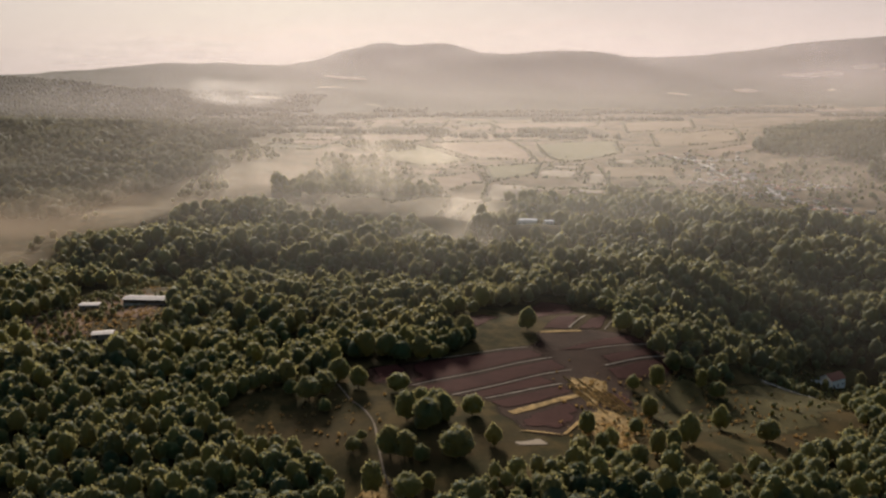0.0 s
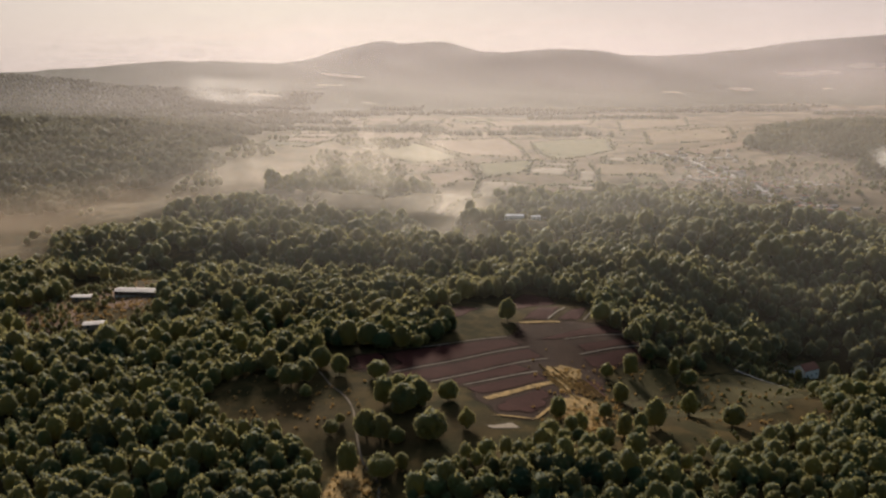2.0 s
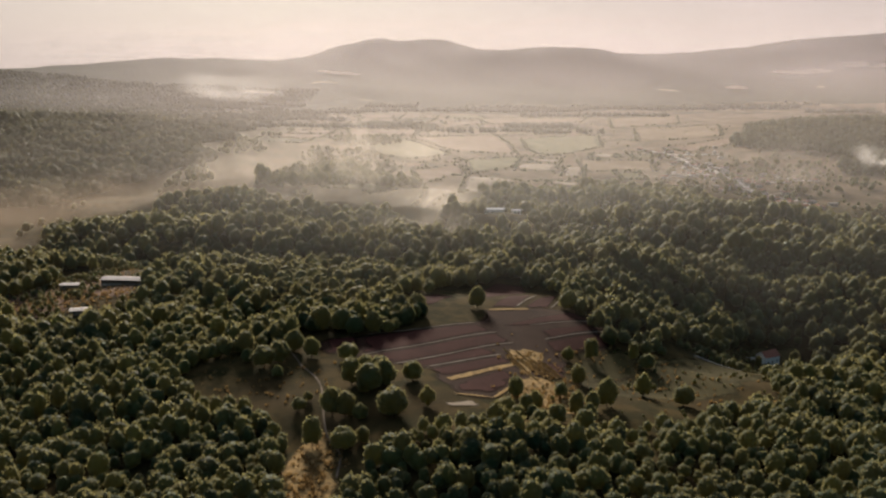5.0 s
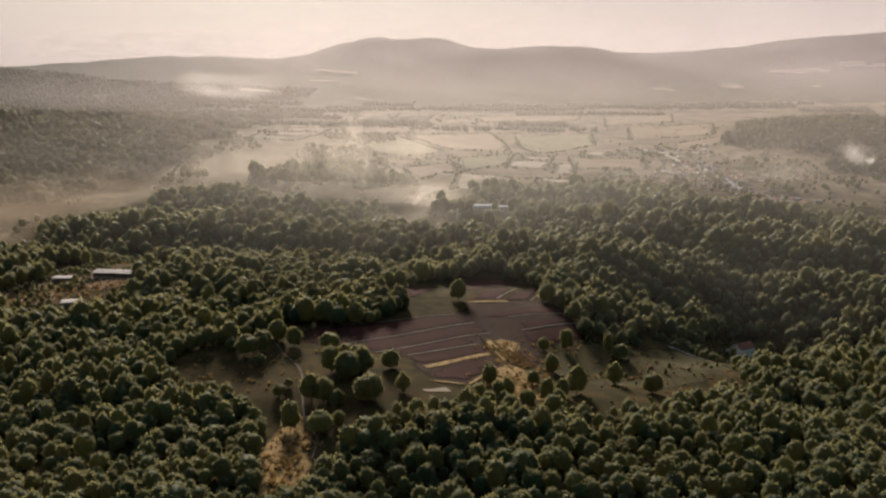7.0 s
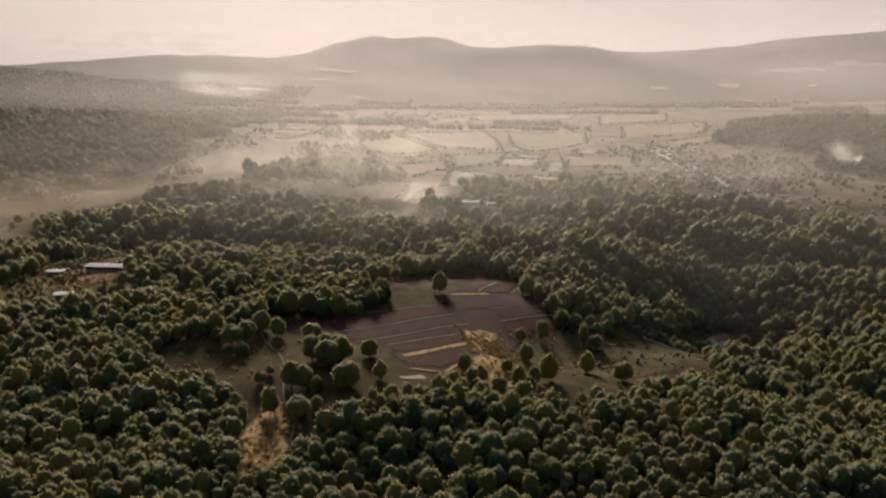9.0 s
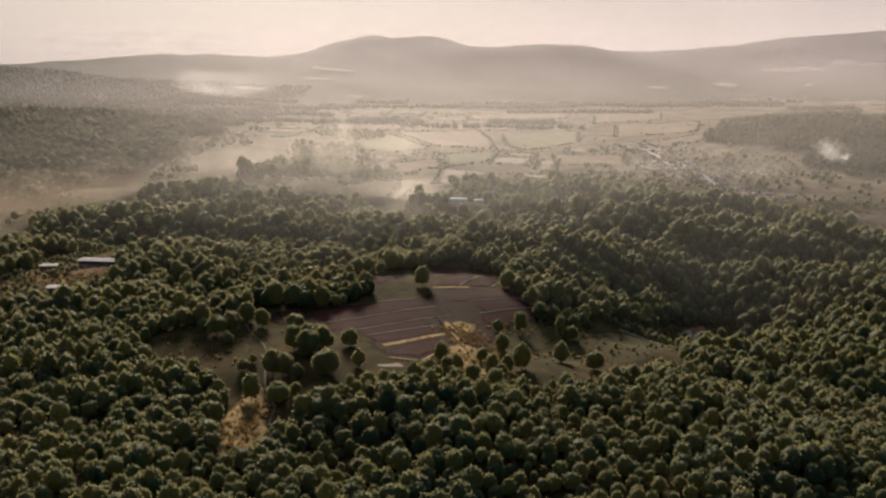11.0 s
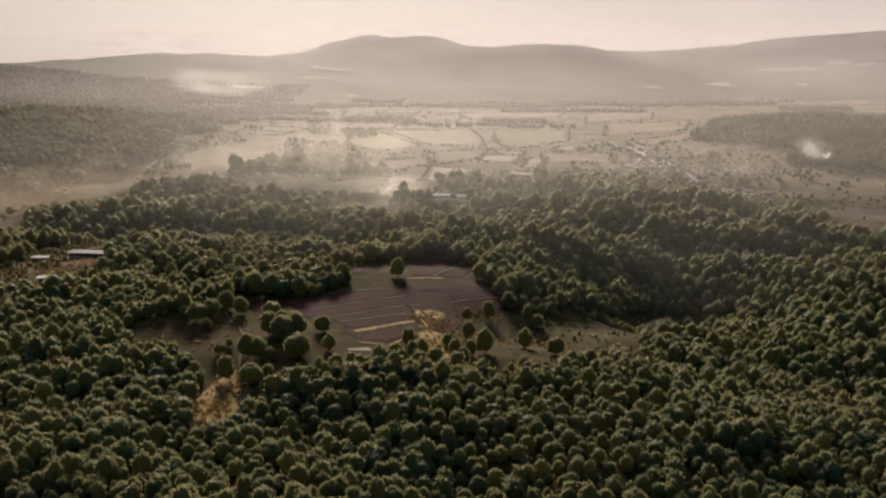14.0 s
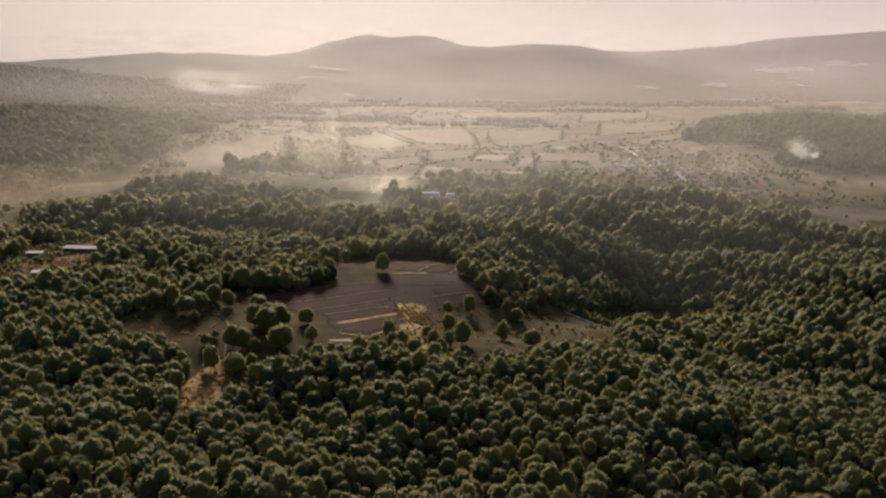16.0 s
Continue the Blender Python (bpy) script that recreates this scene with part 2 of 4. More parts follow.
M_TILE = plain_material("red_clay_tiles", (0.17, 0.075, 0.052), (0.26, 0.12, 0.085), 0.8, 0.85, 0.4, 0.04)
M_TIMBER = plain_material("grey_timber", (0.13, 0.10, 0.075), (0.24, 0.19, 0.14), 1.2, 0.9)
M_DARK = plain_material("dark_window_glass", (0.02, 0.022, 0.025), (0.035, 0.037, 0.04), 0.8, 0.2, 0.02, 0.01)
M_STONE = plain_material("grey_stone", (0.26, 0.235, 0.2), (0.40, 0.37, 0.32), 1.0, 0.9)



# ---- the land ----
# Land forms: centre x, y, radius across, radius along, steepness of the flanks, height
FORMS = {
    "field_rise": (5, 400, 150, 150, 2, 8.0),
    "ravine": (216, 498, 62, 82, 2, -38.0),
    "ravine_mouth": (250, 330, 80, 100, 2, -15.0),
    "east_bank": (210, 620, 110, 60, 2, 4.0),
    "left_valley": (-420, 760, 190, 300, 2, -24.0),
    "left_spur": (-190, 850, 90, 150, 2, 6.0),
    "left_hill": (-900, 1430, 430, 370, 2, 45.0),
    "left_ridge": (-1818, 2597, 891, 534, 2, 104.3),
    "mid_ridge": (-1091, 3462, 870, 575, 2, 119.8),
    "mesa": (-281, 4055, 329, 367, 4, 68.3),
    "main_range": (108, 4275, 1450, 595, 2, 150.0),
    "right_range": (2129, 4225, 955, 529, 2, 218.1),
    "village_hill": (650, 1420, 200, 230, 2, 36.0),
    "yard_rise": (-190, 500, 70, 70, 2, 6.0),
    "right_vale": (450, 860, 190, 330, 2, -15.0),
    "valley_dip": (60, 1050, 350, 220, 2, -6.0),
    "meadow_hollow": (112, 386, 48, 52, 2, -13.0),
    "lane_slope": (163, 428, 34, 34, 2, -10.0),
    "far_yard_rise": (56, 742, 45, 38, 2, 5.0),
    "mesa_shoulder": (-372, 4020, 70, 300, 4, 12.0),
    "right_knob": (1520, 4150, 140, 250, 2, 12.0),
    "right_peak": (2080, 4150, 120, 250, 2, 14.0),
    "front_spur": (400, 3650, 520, 330, 2, 115.0),
    "foothill_west": (-330, 2850, 420, 230, 2, 24.0),
    "foothill_mid": (420, 2900, 480, 240, 2, 22.0),
    "foothill_east": (1120, 2550, 420, 190, 2, 20.0),
}


def land(x, y):
    """Height of the ground."""
    x, y = np.asarray(x, float), np.asarray(y, float)
    z = np.full(np.broadcast(x, y).shape, -6.0)
    for cx, cy, rx, ry, steep, high in FORMS.values():
        z = z + high * np.exp(-(np.abs((x - cx) / rx) ** steep) - ((y - cy) / ry) ** 2)
    far = np.clip((y - 1900) / 900, 0, 1) + np.clip((-x - 450) / 300, 0, 1) * np.clip((y - 900) / 300, 0, 1)
    far = np.clip(far, 0, 1)
    z = z + far * (3.5 * np.sin(x / 83 + 1.3 * np.sin(y / 140)) * np.sin(y / 97 + 0.8) + 1.5 * np.sin(x / 37 + y / 61))
    hill = np.exp(-(((x + 880) / 400) ** 2) - ((y - 1400) / 330) ** 2)
    z = z + hill * (6 * np.sin(x / 66 + y / 190 + 1.2 * np.sin(y / 120)) + 4 * np.sin(x / 31 - y / 75))
    open_land = np.exp(-(((x - 15) / 120) ** 2) - ((y - 395) / 105) ** 2) + np.exp(-(((x + 190) / 55) ** 2) - ((y - 510) / 60) ** 2)
    woods = np.clip(1 - open_land, 0, 1) * np.exp(-((y / 1050) ** 6)) * np.exp(-((x / 480) ** 6))
    z = z + woods * (1 + 0.9 * np.clip((y - 480) / 120, 0, 1)) * (2.4 * np.sin(x / 17 + 1.1 * np.sin(y / 31)) * np.sin(y / 14 + 0.9 * np.sin(x / 26)) + (2.4 + 1.5 * np.clip((y - 500) / 100, 0, 1)) * np.sin(y / 24 + x / 60 + 0.5 * np.sin(x / 45) + 1.0))
    z = z + 0.9 * np.sin(x / 29 + 0.7) * np.sin(y / 34) + 0.35 * np.sin(x / 11 + y / 17)
    return z


# ---- helpers of this scene ----
def mesh_object(name, verts, faces, mat, tint=None, parent=None, smooth=False, thick=None):
    me = bpy.data.meshes.new(name)
    verts, faces = np.asarray(verts, float), np.asarray(faces, int)
    k = faces.shape[1]
    me.vertices.add(len(verts))
    me.vertices.foreach_set("co", verts.ravel())
    me.loops.add(faces.size)
    me.loops.foreach_set("vertex_index", faces.ravel())
    me.polygons.add(len(faces))
    me.polygons.foreach_set("loop_start", np.arange(0, faces.size, k))
    me.polygons.foreach_set("use_smooth", np.full(len(faces), smooth))
    me.update(calc_edges=True)
    for key, values in (("tint", tint), ("thick", thick)):
        if values is not None:
            me.attributes.new(key, "FLOAT", "POINT").data.foreach_set("value", np.asarray(values, float))
    me.materials.append(mat)
    ob = new(name, me)
    ob.parent = parent
    return ob


def part(name, bm, material, parent=None, label="", smooth=False):
    me = bpy.data.meshes.new(name)
    bm.to_mesh(me)
    bm.free()
    me.materials.append(material)
    if smooth:
        me.polygons.foreach_set("use_smooth", np.full(len(me.polygons), True))
    ob = new(name, me)
    ob.parent = parent
    return tagged(ob, label)


def thing(name, x, y, turn=0.0, lift=0.0, z=None):
    """An Empty at the base of a thing, on the ground."""
    ob = new(name)
    ob.empty_display_size = 0.5
    ob.matrix_world = pose(x, y, (float(land(x, y)) if z is None else z) + lift, 0, 0, turn)
    return ob


def inside(x, y, poly):
    x, y = np.asarray(x, float), np.asarray(y, float)
    res = np.zeros(x.shape, bool)
    for (x0, y0), (x1, y1) in zip(poly, poly[1:] + poly[:1]):
        if y0 != y1:
            res ^= ((y0 > y) != (y1 > y)) & (x < (x1 - x0) * (y - y0) / (y1 - y0) + x0)
    return res


def box(bm, x0, x1, y0, y1, z0, z1):
    v = [bm.verts.new(p) for p in ((x0, y0, z0), (x1, y0, z0), (x1, y1, z0), (x0, y1, z0), (x0, y0, z1), (x1, y0, z1), (x1, y1, z1), (x0, y1, z1))]
    for f in ((3, 2, 1, 0), (4, 5, 6, 7), (0, 1, 5, 4), (1, 2, 6, 5), (2, 3, 7, 6), (3, 0, 4, 7)):
        bm.faces.new([v[i] for i in f])
    return bm


def drape(name, poly, mat, step, lift, furrow=0.0, turn=0.0, wobble=0.0, soft=None):
    """A sheet of land with the given outline, lying on the ground; furrow: height of the ridges, one step apart."""
    bm = bmesh.new()
    pts = []
    for (x0, y0), (x1, y1) in zip(poly, poly[1:] + poly[:1]):
        m = max(1, int(math.hypot(x1 - x0, y1 - y0) / max(step * 2, 4)))
        for i in range(m):
            x, y = x0 + (x1 - x0) * i / m, y0 + (y1 - y0) * i / m
            pts.append((x + wobble * noise.noise((x * 0.13, y * 0.13, 3)), y + wobble * noise.noise((x * 0.13, y * 0.13, 9))))
    bm.faces.new([bm.verts.new((x, y, 0)) for x, y in pts])
    c, s = math.cos(radians(turn)), math.sin(radians(turn))
    for nx, ny, d in ((-s, c, step), (c, s, step if not furrow else max(8.0, step * 4))):
        at = [nx * x + ny * y for x, y in pts]
        k = math.ceil(min(at) / d)
        while k * d < max(at):
            geom = list(bm.verts) + list(bm.edges) + list(bm.faces)
            bmesh.ops.bisect_plane(bm, geom=geom, plane_co=(nx * k * d, ny * k * d, 0), plane_no=(nx, ny, 0), dist=1e-4)
            k += 1
    for v in bm.verts:
        row = (-s * v.co.x + c * v.co.y) / step
        ridge = furrow * (1 if round(row) % 2 and abs(row - round(row)) < 0.02 else 0)
        v.co.z = float(land(v.co.x, v.co.y)) + lift + ridge
    bmesh.ops.recalc_face_normals(bm, faces=bm.faces)
    if sum(f.normal.z for f in bm.faces) < 0:
        bmesh.ops.reverse_faces(bm, faces=bm.faces)
    co = np.array([v.co[:2] for v in bm.verts])
    far = np.full(len(co), 1e9)
    for p, q in zip(pts, pts[1:] + pts[:1]):
        p, way = np.array(p), np.array(q) - np.array(p)
        t = np.clip(((co - p) @ way) / max(way @ way, 1e-9), 0, 1)
        far = np.minimum(far, np.hypot(*(co - p - t[:, None] * way).T))
    ob = part(name, bm, mat)
    ob.data.attributes.new("thick", "FLOAT", "POINT").data.foreach_set("value", np.clip(far / (soft or step), 0, 1).astype(np.float32))
    return ob


def ribbon(name, pts, width, mat, lift=0.25, step=3.0, crown=0.0):
    """A track along the given line."""
    p = [Vector((x, y, 0)) for x, y in pts]
    line = []
    for i in range(len(p) - 1):
        a, b, c, d = p[max(i - 1, 0)], p[i], p[i + 1], p[min(i + 2, len(p) - 1)]
        m = max(1, int((c - b).length / step))
        for k in range(m):
            t = k / m
            line.append(0.5 * (2 * b + (c - a) * t + (2 * a - 5 * b + 4 * c - d) * t * t + (3 * b - a - 3 * c + d) * t**3))
    line.append(p[-1])
    verts, faces, thick = [], [], []
    for i, q in enumerate(line):
        way = (line[min(i + 1, len(line) - 1)] - line[max(i - 1, 0)]).normalized()
        side = Vector((-way.y, way.x, 0))
        w = width * (0.5 + 0.18 * noise.noise((q.x * 0.1, q.y * 0.1, 5)))
        for f, up in ((-1, -0.05), (-0.55, 0.0), (0, crown), (0.55, 0.0), (1, -0.05)):
            thick.append((1.0 if abs(f) < 0.9 else 0.05) * min(1.0, 0.2 + 0.4 * min(i, len(line) - 1 - i)))
            r = q + side * (f * w)
            verts.append((r.x, r.y, float(land(r.x, r.y)) + lift + up))
        if i:
            for j in range(4):
                faces.append((5 * i - 5 + j, 5 * i - 4 + j, 5 * i + 1 + j, 5 * i + j))
    return mesh_object(name, verts, faces, mat, thick=np.array(thick))


# ---- the ground: one sheet to the horizon ----
def spread(start, fine0, fine1, end, fine, coarse, rate):
    """Places along one axis: fine between fine0 and fine1, wider towards both ends."""
    mid = list(np.arange(fine0, fine1, fine))
    up, step = [fine1], fine
    while up[-1] < end:
        step = min(step * rate, coarse)
        up.append(up[-1] + step)
    down, step = [fine0], fine
    while down[-1] > start:
        step = min(step * rate, coarse)
        down.append(down[-1] - step)
    return np.array(down[:0:-1] + mid + up)


gx, gy = spread(-3600, -280, 330, 3600, 4.5, 60, 1.045), spread(-500, 170, 560, 4980, 4.5, 45, 1.022)
GX, GY = np.meshgrid(gx, gy)
verts = np.stack([GX, GY, land(GX, GY)], -1).reshape(-1, 3)
nx = len(gx)
idx = (np.arange(len(gy) - 1)[:, None] * nx + np.arange(nx - 1)).ravel()
faces = np.stack([idx, idx + 1, idx + nx + 1, idx + nx], 1)
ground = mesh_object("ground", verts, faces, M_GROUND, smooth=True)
tagged(ground, "rolling valley floor of dry grass, soil and wooded hills", "ground", kind="structure")

# clearings and woods on the plan
FIELD = [(-12, 461), (8, 487), (25, 511), (45, 530), (66, 516), (81, 494), (77.6, 462.5), (93.8, 432.1), (101.2, 423.3), (114.1, 414.3), (143.5, 438.8), (170.9, 471.4), (167.4, 379.2), (154.8, 356.6), (137.6, 341.7), (117.4, 318.7), (96.4, 306.3), (83.2, 306.6), (62, 298), (47, 288), (35, 300), (25, 297), (14, 294), (5, 290), (-4, 276), (-15, 262), (-17, 240), (-30, 238), (-38, 262), (-41, 296), (-50, 304), (-71, 319), (-88, 331), (-96, 349), (-89, 361), (-71, 370), (-56, 384), (-56, 402), (-44, 408), (-33, 400), (-11, 405), (5, 426), (-15, 449)]
YARD = [(-265, 508), (-228, 466), (-212, 438), (-196, 424), (-170, 424), (-162, 446), (-158, 468), (-165, 501), (-172, 557), (-174, 596), (-184, 650), (-202, 650), (-204, 590), (-216, 574), (-242, 569), (-231, 519), (-243, 502)]
WOOD = [(-330, 100), (-330, 560), (-333, 639), (-342, 782), (-298, 829), (-265, 859), (-187, 874), (-131, 798), (-40, 771), (-19, 731), (-26, 665), (-16, 665), (3, 731), (43, 892), (103, 942), (183, 996), (274, 950), (273, 871), (330, 850), (395, 820), (395, 670), (440, 660), (480, 640), (560, 500), (440, 100)]
KNOLL = [(-214, 974), (-210, 1045), (-182, 1112), (-132, 1167), (-84, 1101), (-24, 985), (-40, 955), (-110, 988), (-170, 955)]
FAR_YARD = [(40, 748), (66, 758), (100, 730), (120, 708), (108, 698), (78, 716), (46, 724)]
EAST_FIELD = [(418, 844), (477, 869), (530, 821), (500, 669), (398, 671), (400, 754)]
HOUSE_YARD = [(170.5, 483.5), (176.1, 397.9), (217, 498), (181.2, 378.5), (228, 492), (226, 516), (198, 516), (182.3, 489), (174, 481.8)]
SLOPE = [(136, 440), (176, 412), (206, 404), (232, 468), (184, 474), (158, 456)]
GAP = [(180, 544), (194, 540), (198, 553), (184, 556)]

# ploughed ground with pale verges between the plots
verge = drape("field_verge", [(-46, 400), (-24, 407), (30, 429.4), (36, 455), (60.1, 463.9), (84.8, 465.9), (93.5, 452.2), (101.7, 436.6), (98.9, 414), (73.6, 395.2), (71.4, 360), (46.1, 337.2), (34, 326), (18, 328), (5.6, 356.9), (-22, 368), (-42, 374)], M_BROWN, 4, 0.08, wobble=7, soft=7)
tagged(verge, "brown bare soil between the ploughed plots", "field", kind="structure")
PLOTS = {
    "a": [(-24, 403), (30, 422.8), (39, 415.5), (-22, 375)],
    "b": [(-21, 371), (41.1, 412.1), (48.2, 402.5), (-7.2, 364.5)],
    "c": [(-4.2, 362.3), (31, 389.5), (42.1, 384.4), (7.6, 362.7)],
    "d": [(8.6, 359), (43.2, 381.5), (48.4, 375.3), (16.7, 351)],
    "e": [(21.8, 343.9), (44.4, 365.9), (44.1, 348.8), (35, 333.6), (19.9, 334.8)],
    "f": [(40, 422.3), (85, 463.1), (90.5, 448.7), (55.3, 428.7)],
    "g": [(61.5, 421.7), (95.1, 445.5), (97.9, 438.5), (64.8, 412.6)],
    "h": [(63.9, 408.6), (97.2, 433.8), (96.6, 416.8), (63.9, 394.9)],
    "i": [(56.7, 376.9), (70.7, 383.8), (69.2, 361.8), (54.5, 357.3)],
    "j": [(-41, 396), (-26, 402), (-25, 378), (-39, 377)],
    "k": [(38, 454), (51, 489), (63, 493), (53.1, 458.7)],
    "l": [(56.1, 459.9), (68, 488), (79, 498), (70.3, 464.4)],
    "m": [(26, 490), (43, 524), (61, 526), (62, 502), (48, 493), (38, 476)],
    "n": [(-9, 458), (10, 485), (19, 477), (7, 452)],
}
for key, outline in PLOTS.items():
    plot = drape("ploughed_plot", outline, M_PLOUGH, 0.75, 0.22, 0.06, 32 if key in "abcdefghij" else 66, 1.2, 1.5)
    tagged(plot, "purple-brown freshly ploughed plot with low furrow ridges", "field", kind="structure")
for a, b, w, mat in (((-24, 404), (31, 425.8), 0.7, M_STRAW), ((-23, 373), (41.1, 414.1), 0.8, M_STRAW), ((-6.2, 363.2), (48.2, 400.7), 0.8, M_STRAW), ((7.6, 361.4), (42.1, 382.3), 0.9, M_STRAW),
                     ((16.7, 347), (48.4, 371.2), 3.2, M_GOLD), ((19, 330), (36, 329.5), 1.3, M_GOLD), ((36, 329.5), (46.2, 347), 1.3, M_GOLD), ((36, 449), (60.1, 457.6), 2.4, M_GOLD),
                     ((52.1, 458.7), (66, 493), 0.9, M_STRAW), ((71.3, 464.6), (80, 490), 0.8, M_STRAW), ((56.4, 428.1), (93.8, 447.8), 0.7, M_STRAW), ((62.8, 410.8), (99.3, 437), 0.7, M_STRAW)):
    mid = ((a[0] + b[0]) / 2, (a[1] + b[1]) / 2 + 0.6)
    tagged(ribbon("grass_strip", [a, mid, b], w * 1.45, mat, 0.3, 3, 0.02), "pale dry grass strip between ploughed plots", "verge", kind="structure")
# a pool of sun on dry grass, painted by this brighter sheet
gold = drape("golden_grass", [(44.1, 391.7), (57.6, 397.2), (64.1, 389), (56.6, 363.3), (66.8, 351.2), (68.3, 327.5), (58, 308), (48, 308), (44, 322), (48.2, 342.5), (47.4, 374.5)], M_GOLD, 2.0, 0.2, wobble=9, soft=3)
tagged(gold, "golden dry grass, its colour brightened as a sunlit patch", "grass", kind="structure")
rng = np.random.default_rng(17)
for k in range(26):  # rows of cut straw on the golden patch
    x, y = 42 + 0.72 * k, 390 - 0.3 * k + rng.uniform(-14, 3)
    far = rng.uniform(9, 24)
    tagged(ribbon("straw_row", [(x, y), (x + 0.22 * far, y - 0.5 * far), (x + 0.42 * far, y - far)], rng.uniform(0.6, 1.3), M_GOLD, 0.36, 2.0, 0.55), "low row of cut straw on golden grass", "straw", group="straw rows", kind="structure")
# the painted sunlight runs on down the glade
tagged(drape("golden_glade", [(47, 346), (56, 347), (58, 330), (57, 308), (54, 284), (47, 284), (49, 306), (47, 328)], M_GOLD, 2.0, 0.16, wobble=7, soft=4), "golden dry grass running down between the pines, brightened as if sunlit", "grass", kind="structure")
tagged(drape("bare_patch", [(15, 320), (27, 324), (29, 319.5), (18, 316)], M_PALE, 1.5, 0.2, wobble=3, soft=2), "pale bare ground below the ploughed plots", "soil", kind="structure")
tagged(ribbon("dry_gully", [(79, 366), (85, 374), (92, 378), (98, 384), (106, 390)], 1.6, M_BROWN, 0.2, 2.0, -0.25), "dark dry gully winding across the meadow", "gully", kind="structure")
meadow = drape("meadow", [(71.6, 390.3), (100.1, 418.9), (114, 411.8), (143.2, 435.1), (171.2, 470), (167.1, 392.9), (145.9, 363.5), (127.1, 356.6), (104, 351), (72.9, 341.3)], M_GRAZED, 3, 0.12, wobble=7, soft=8)
tagged(meadow, "grazed tan meadow beside the ploughed plots", "meadow", kind="structure")
yard = drape("farm_yard", [(-205, 490), (-168, 478), (-168, 516), (-180, 540), (-212, 545), (-222, 520)], M_YARD, 4, 0.15, wobble=8, soft=7)
tagged(yard, "bare brown earth of the farm yard", "yard", kind="structure")
tagged(drape("yard_verge", [(-256, 508), (-230, 470), (-206, 446), (-190, 462), (-203, 490), (-228, 512)], M_YARD, 3, 0.12, wobble=8, soft=6), "dry reddish earth and scrub beside the yard", "yard", kind="structure")
tagged(ribbon("dirt_path", [(-55, 392), (-55, 380), (-50, 368), (-46, 359), (-39, 348), (-34, 335), (-31, 319), (-28, 304), (-25, 293), (-19, 280), (-18, 262)], 1.0, M_DIRT, 0.2), "pale winding footpath through dry grass", "path", kind="structure")
tagged(ribbon("farm_track", [(-186, 540), (-176, 560), (-178, 590), (-190, 640)], 3.5, M_DIRT, 0.2), "dusty farm track leading into the woods", "track", kind="structure")
tagged(ribbon("lane", [(141, 435), (145, 433.4), (151, 431), (157, 428), (171, 422), (183, 414), (194, 402), (206, 398)], 1.9, M_LANE, 0.3), "pale concrete lane above the ravine", "lane", kind="structure")
# sun falling through the gap, put into this sheet's colour
tagged(drape("gap_soil", [(-39, 268), (-34, 300), (-24, 300), (-18, 262), (-20, 244), (-33, 246)], M_GOLD, 2, 0.12, wobble=5, soft=4), "dry grass between the pines, sunlight put into its colour", "grass", kind="structure")
tagged(drape("east_field", EAST_FIELD, M_FALLOW, 20, 0.25, wobble=8), "reddish bare field behind the woods", "field", kind="structure")
tagged(drape("far_yard", FAR_YARD, M_GRAZED, 12, 0.2, wobble=5), "pale clearing round the white buildings", "clearing", kind="structure")
tagged(drape("house_yard", [(186, 484), (206, 470), (226, 492), (226, 516), (198, 516)], M_GRAZED, 3, 0.15, wobble=3), "bare yard of the ravine house", "yard", kind="structure")

# the valley's fields
PARCELS = [
    (M_MEADOW, [(123, 1561), (265, 1619), (243, 1414), (184, 1322), (135, 1291), (120, 1403)]),
    (M_MEADOW, [(-146, 1471), (-75, 1538), (5, 1310), (-53, 1241), (-100, 1306)]),
    (M_PINKISH, [(-70, 1569), (85, 1640), (99, 1443), (103, 1315), (12, 1335)]),
    (M_TAN, [(-38, 1807), (174, 1709), (167, 1630), (-70, 1605)]),
    (M_TAN, [(56, 2079), (309, 2108), (279, 1965), (79, 1894)]),
    (M_PALE, [(29, 1111), (79, 1091), (91, 1037), (57, 972), (18, 990)]),
    (M_PALE, [(99, 1223), (152, 1198), (140, 1142), (88, 1146)]),
    (M_TAN, [(182, 1262), (283, 1235), (274, 1148), (176, 1129)]),
    (M_PINKISH, [(340, 1401), (438, 1437), (481, 1430), (405, 1341), (347, 1311)]),
    (M_PINKISH, [(-47, 1160), (20, 1198), (27, 1115), (-24, 1029)]),
    (M_PALE, [(155, 1175), (186, 1190), (172, 1098), (145, 1108)]),
    (M_PINKISH, [(-217, 1851), (-56, 1932), (-41, 1636), (-176, 1560)]),
    (M_TAN, [(360, 2091), (540, 2195), (478, 1911), (317, 1799)]),
    (M_TAN, [(354, 1747), (554, 1877), (450, 1486), (310, 1490)]),
    (M_MEADOW, [(27, 1255), (110, 1290), (89, 1169), (29, 1120)]),
    (M_PALE, [(-17, 970), (18, 969), (23, 915), (0, 894), (-20, 803), (-27, 819)]),
]
rng = np.random.default_rng(21)
PATCHES = []
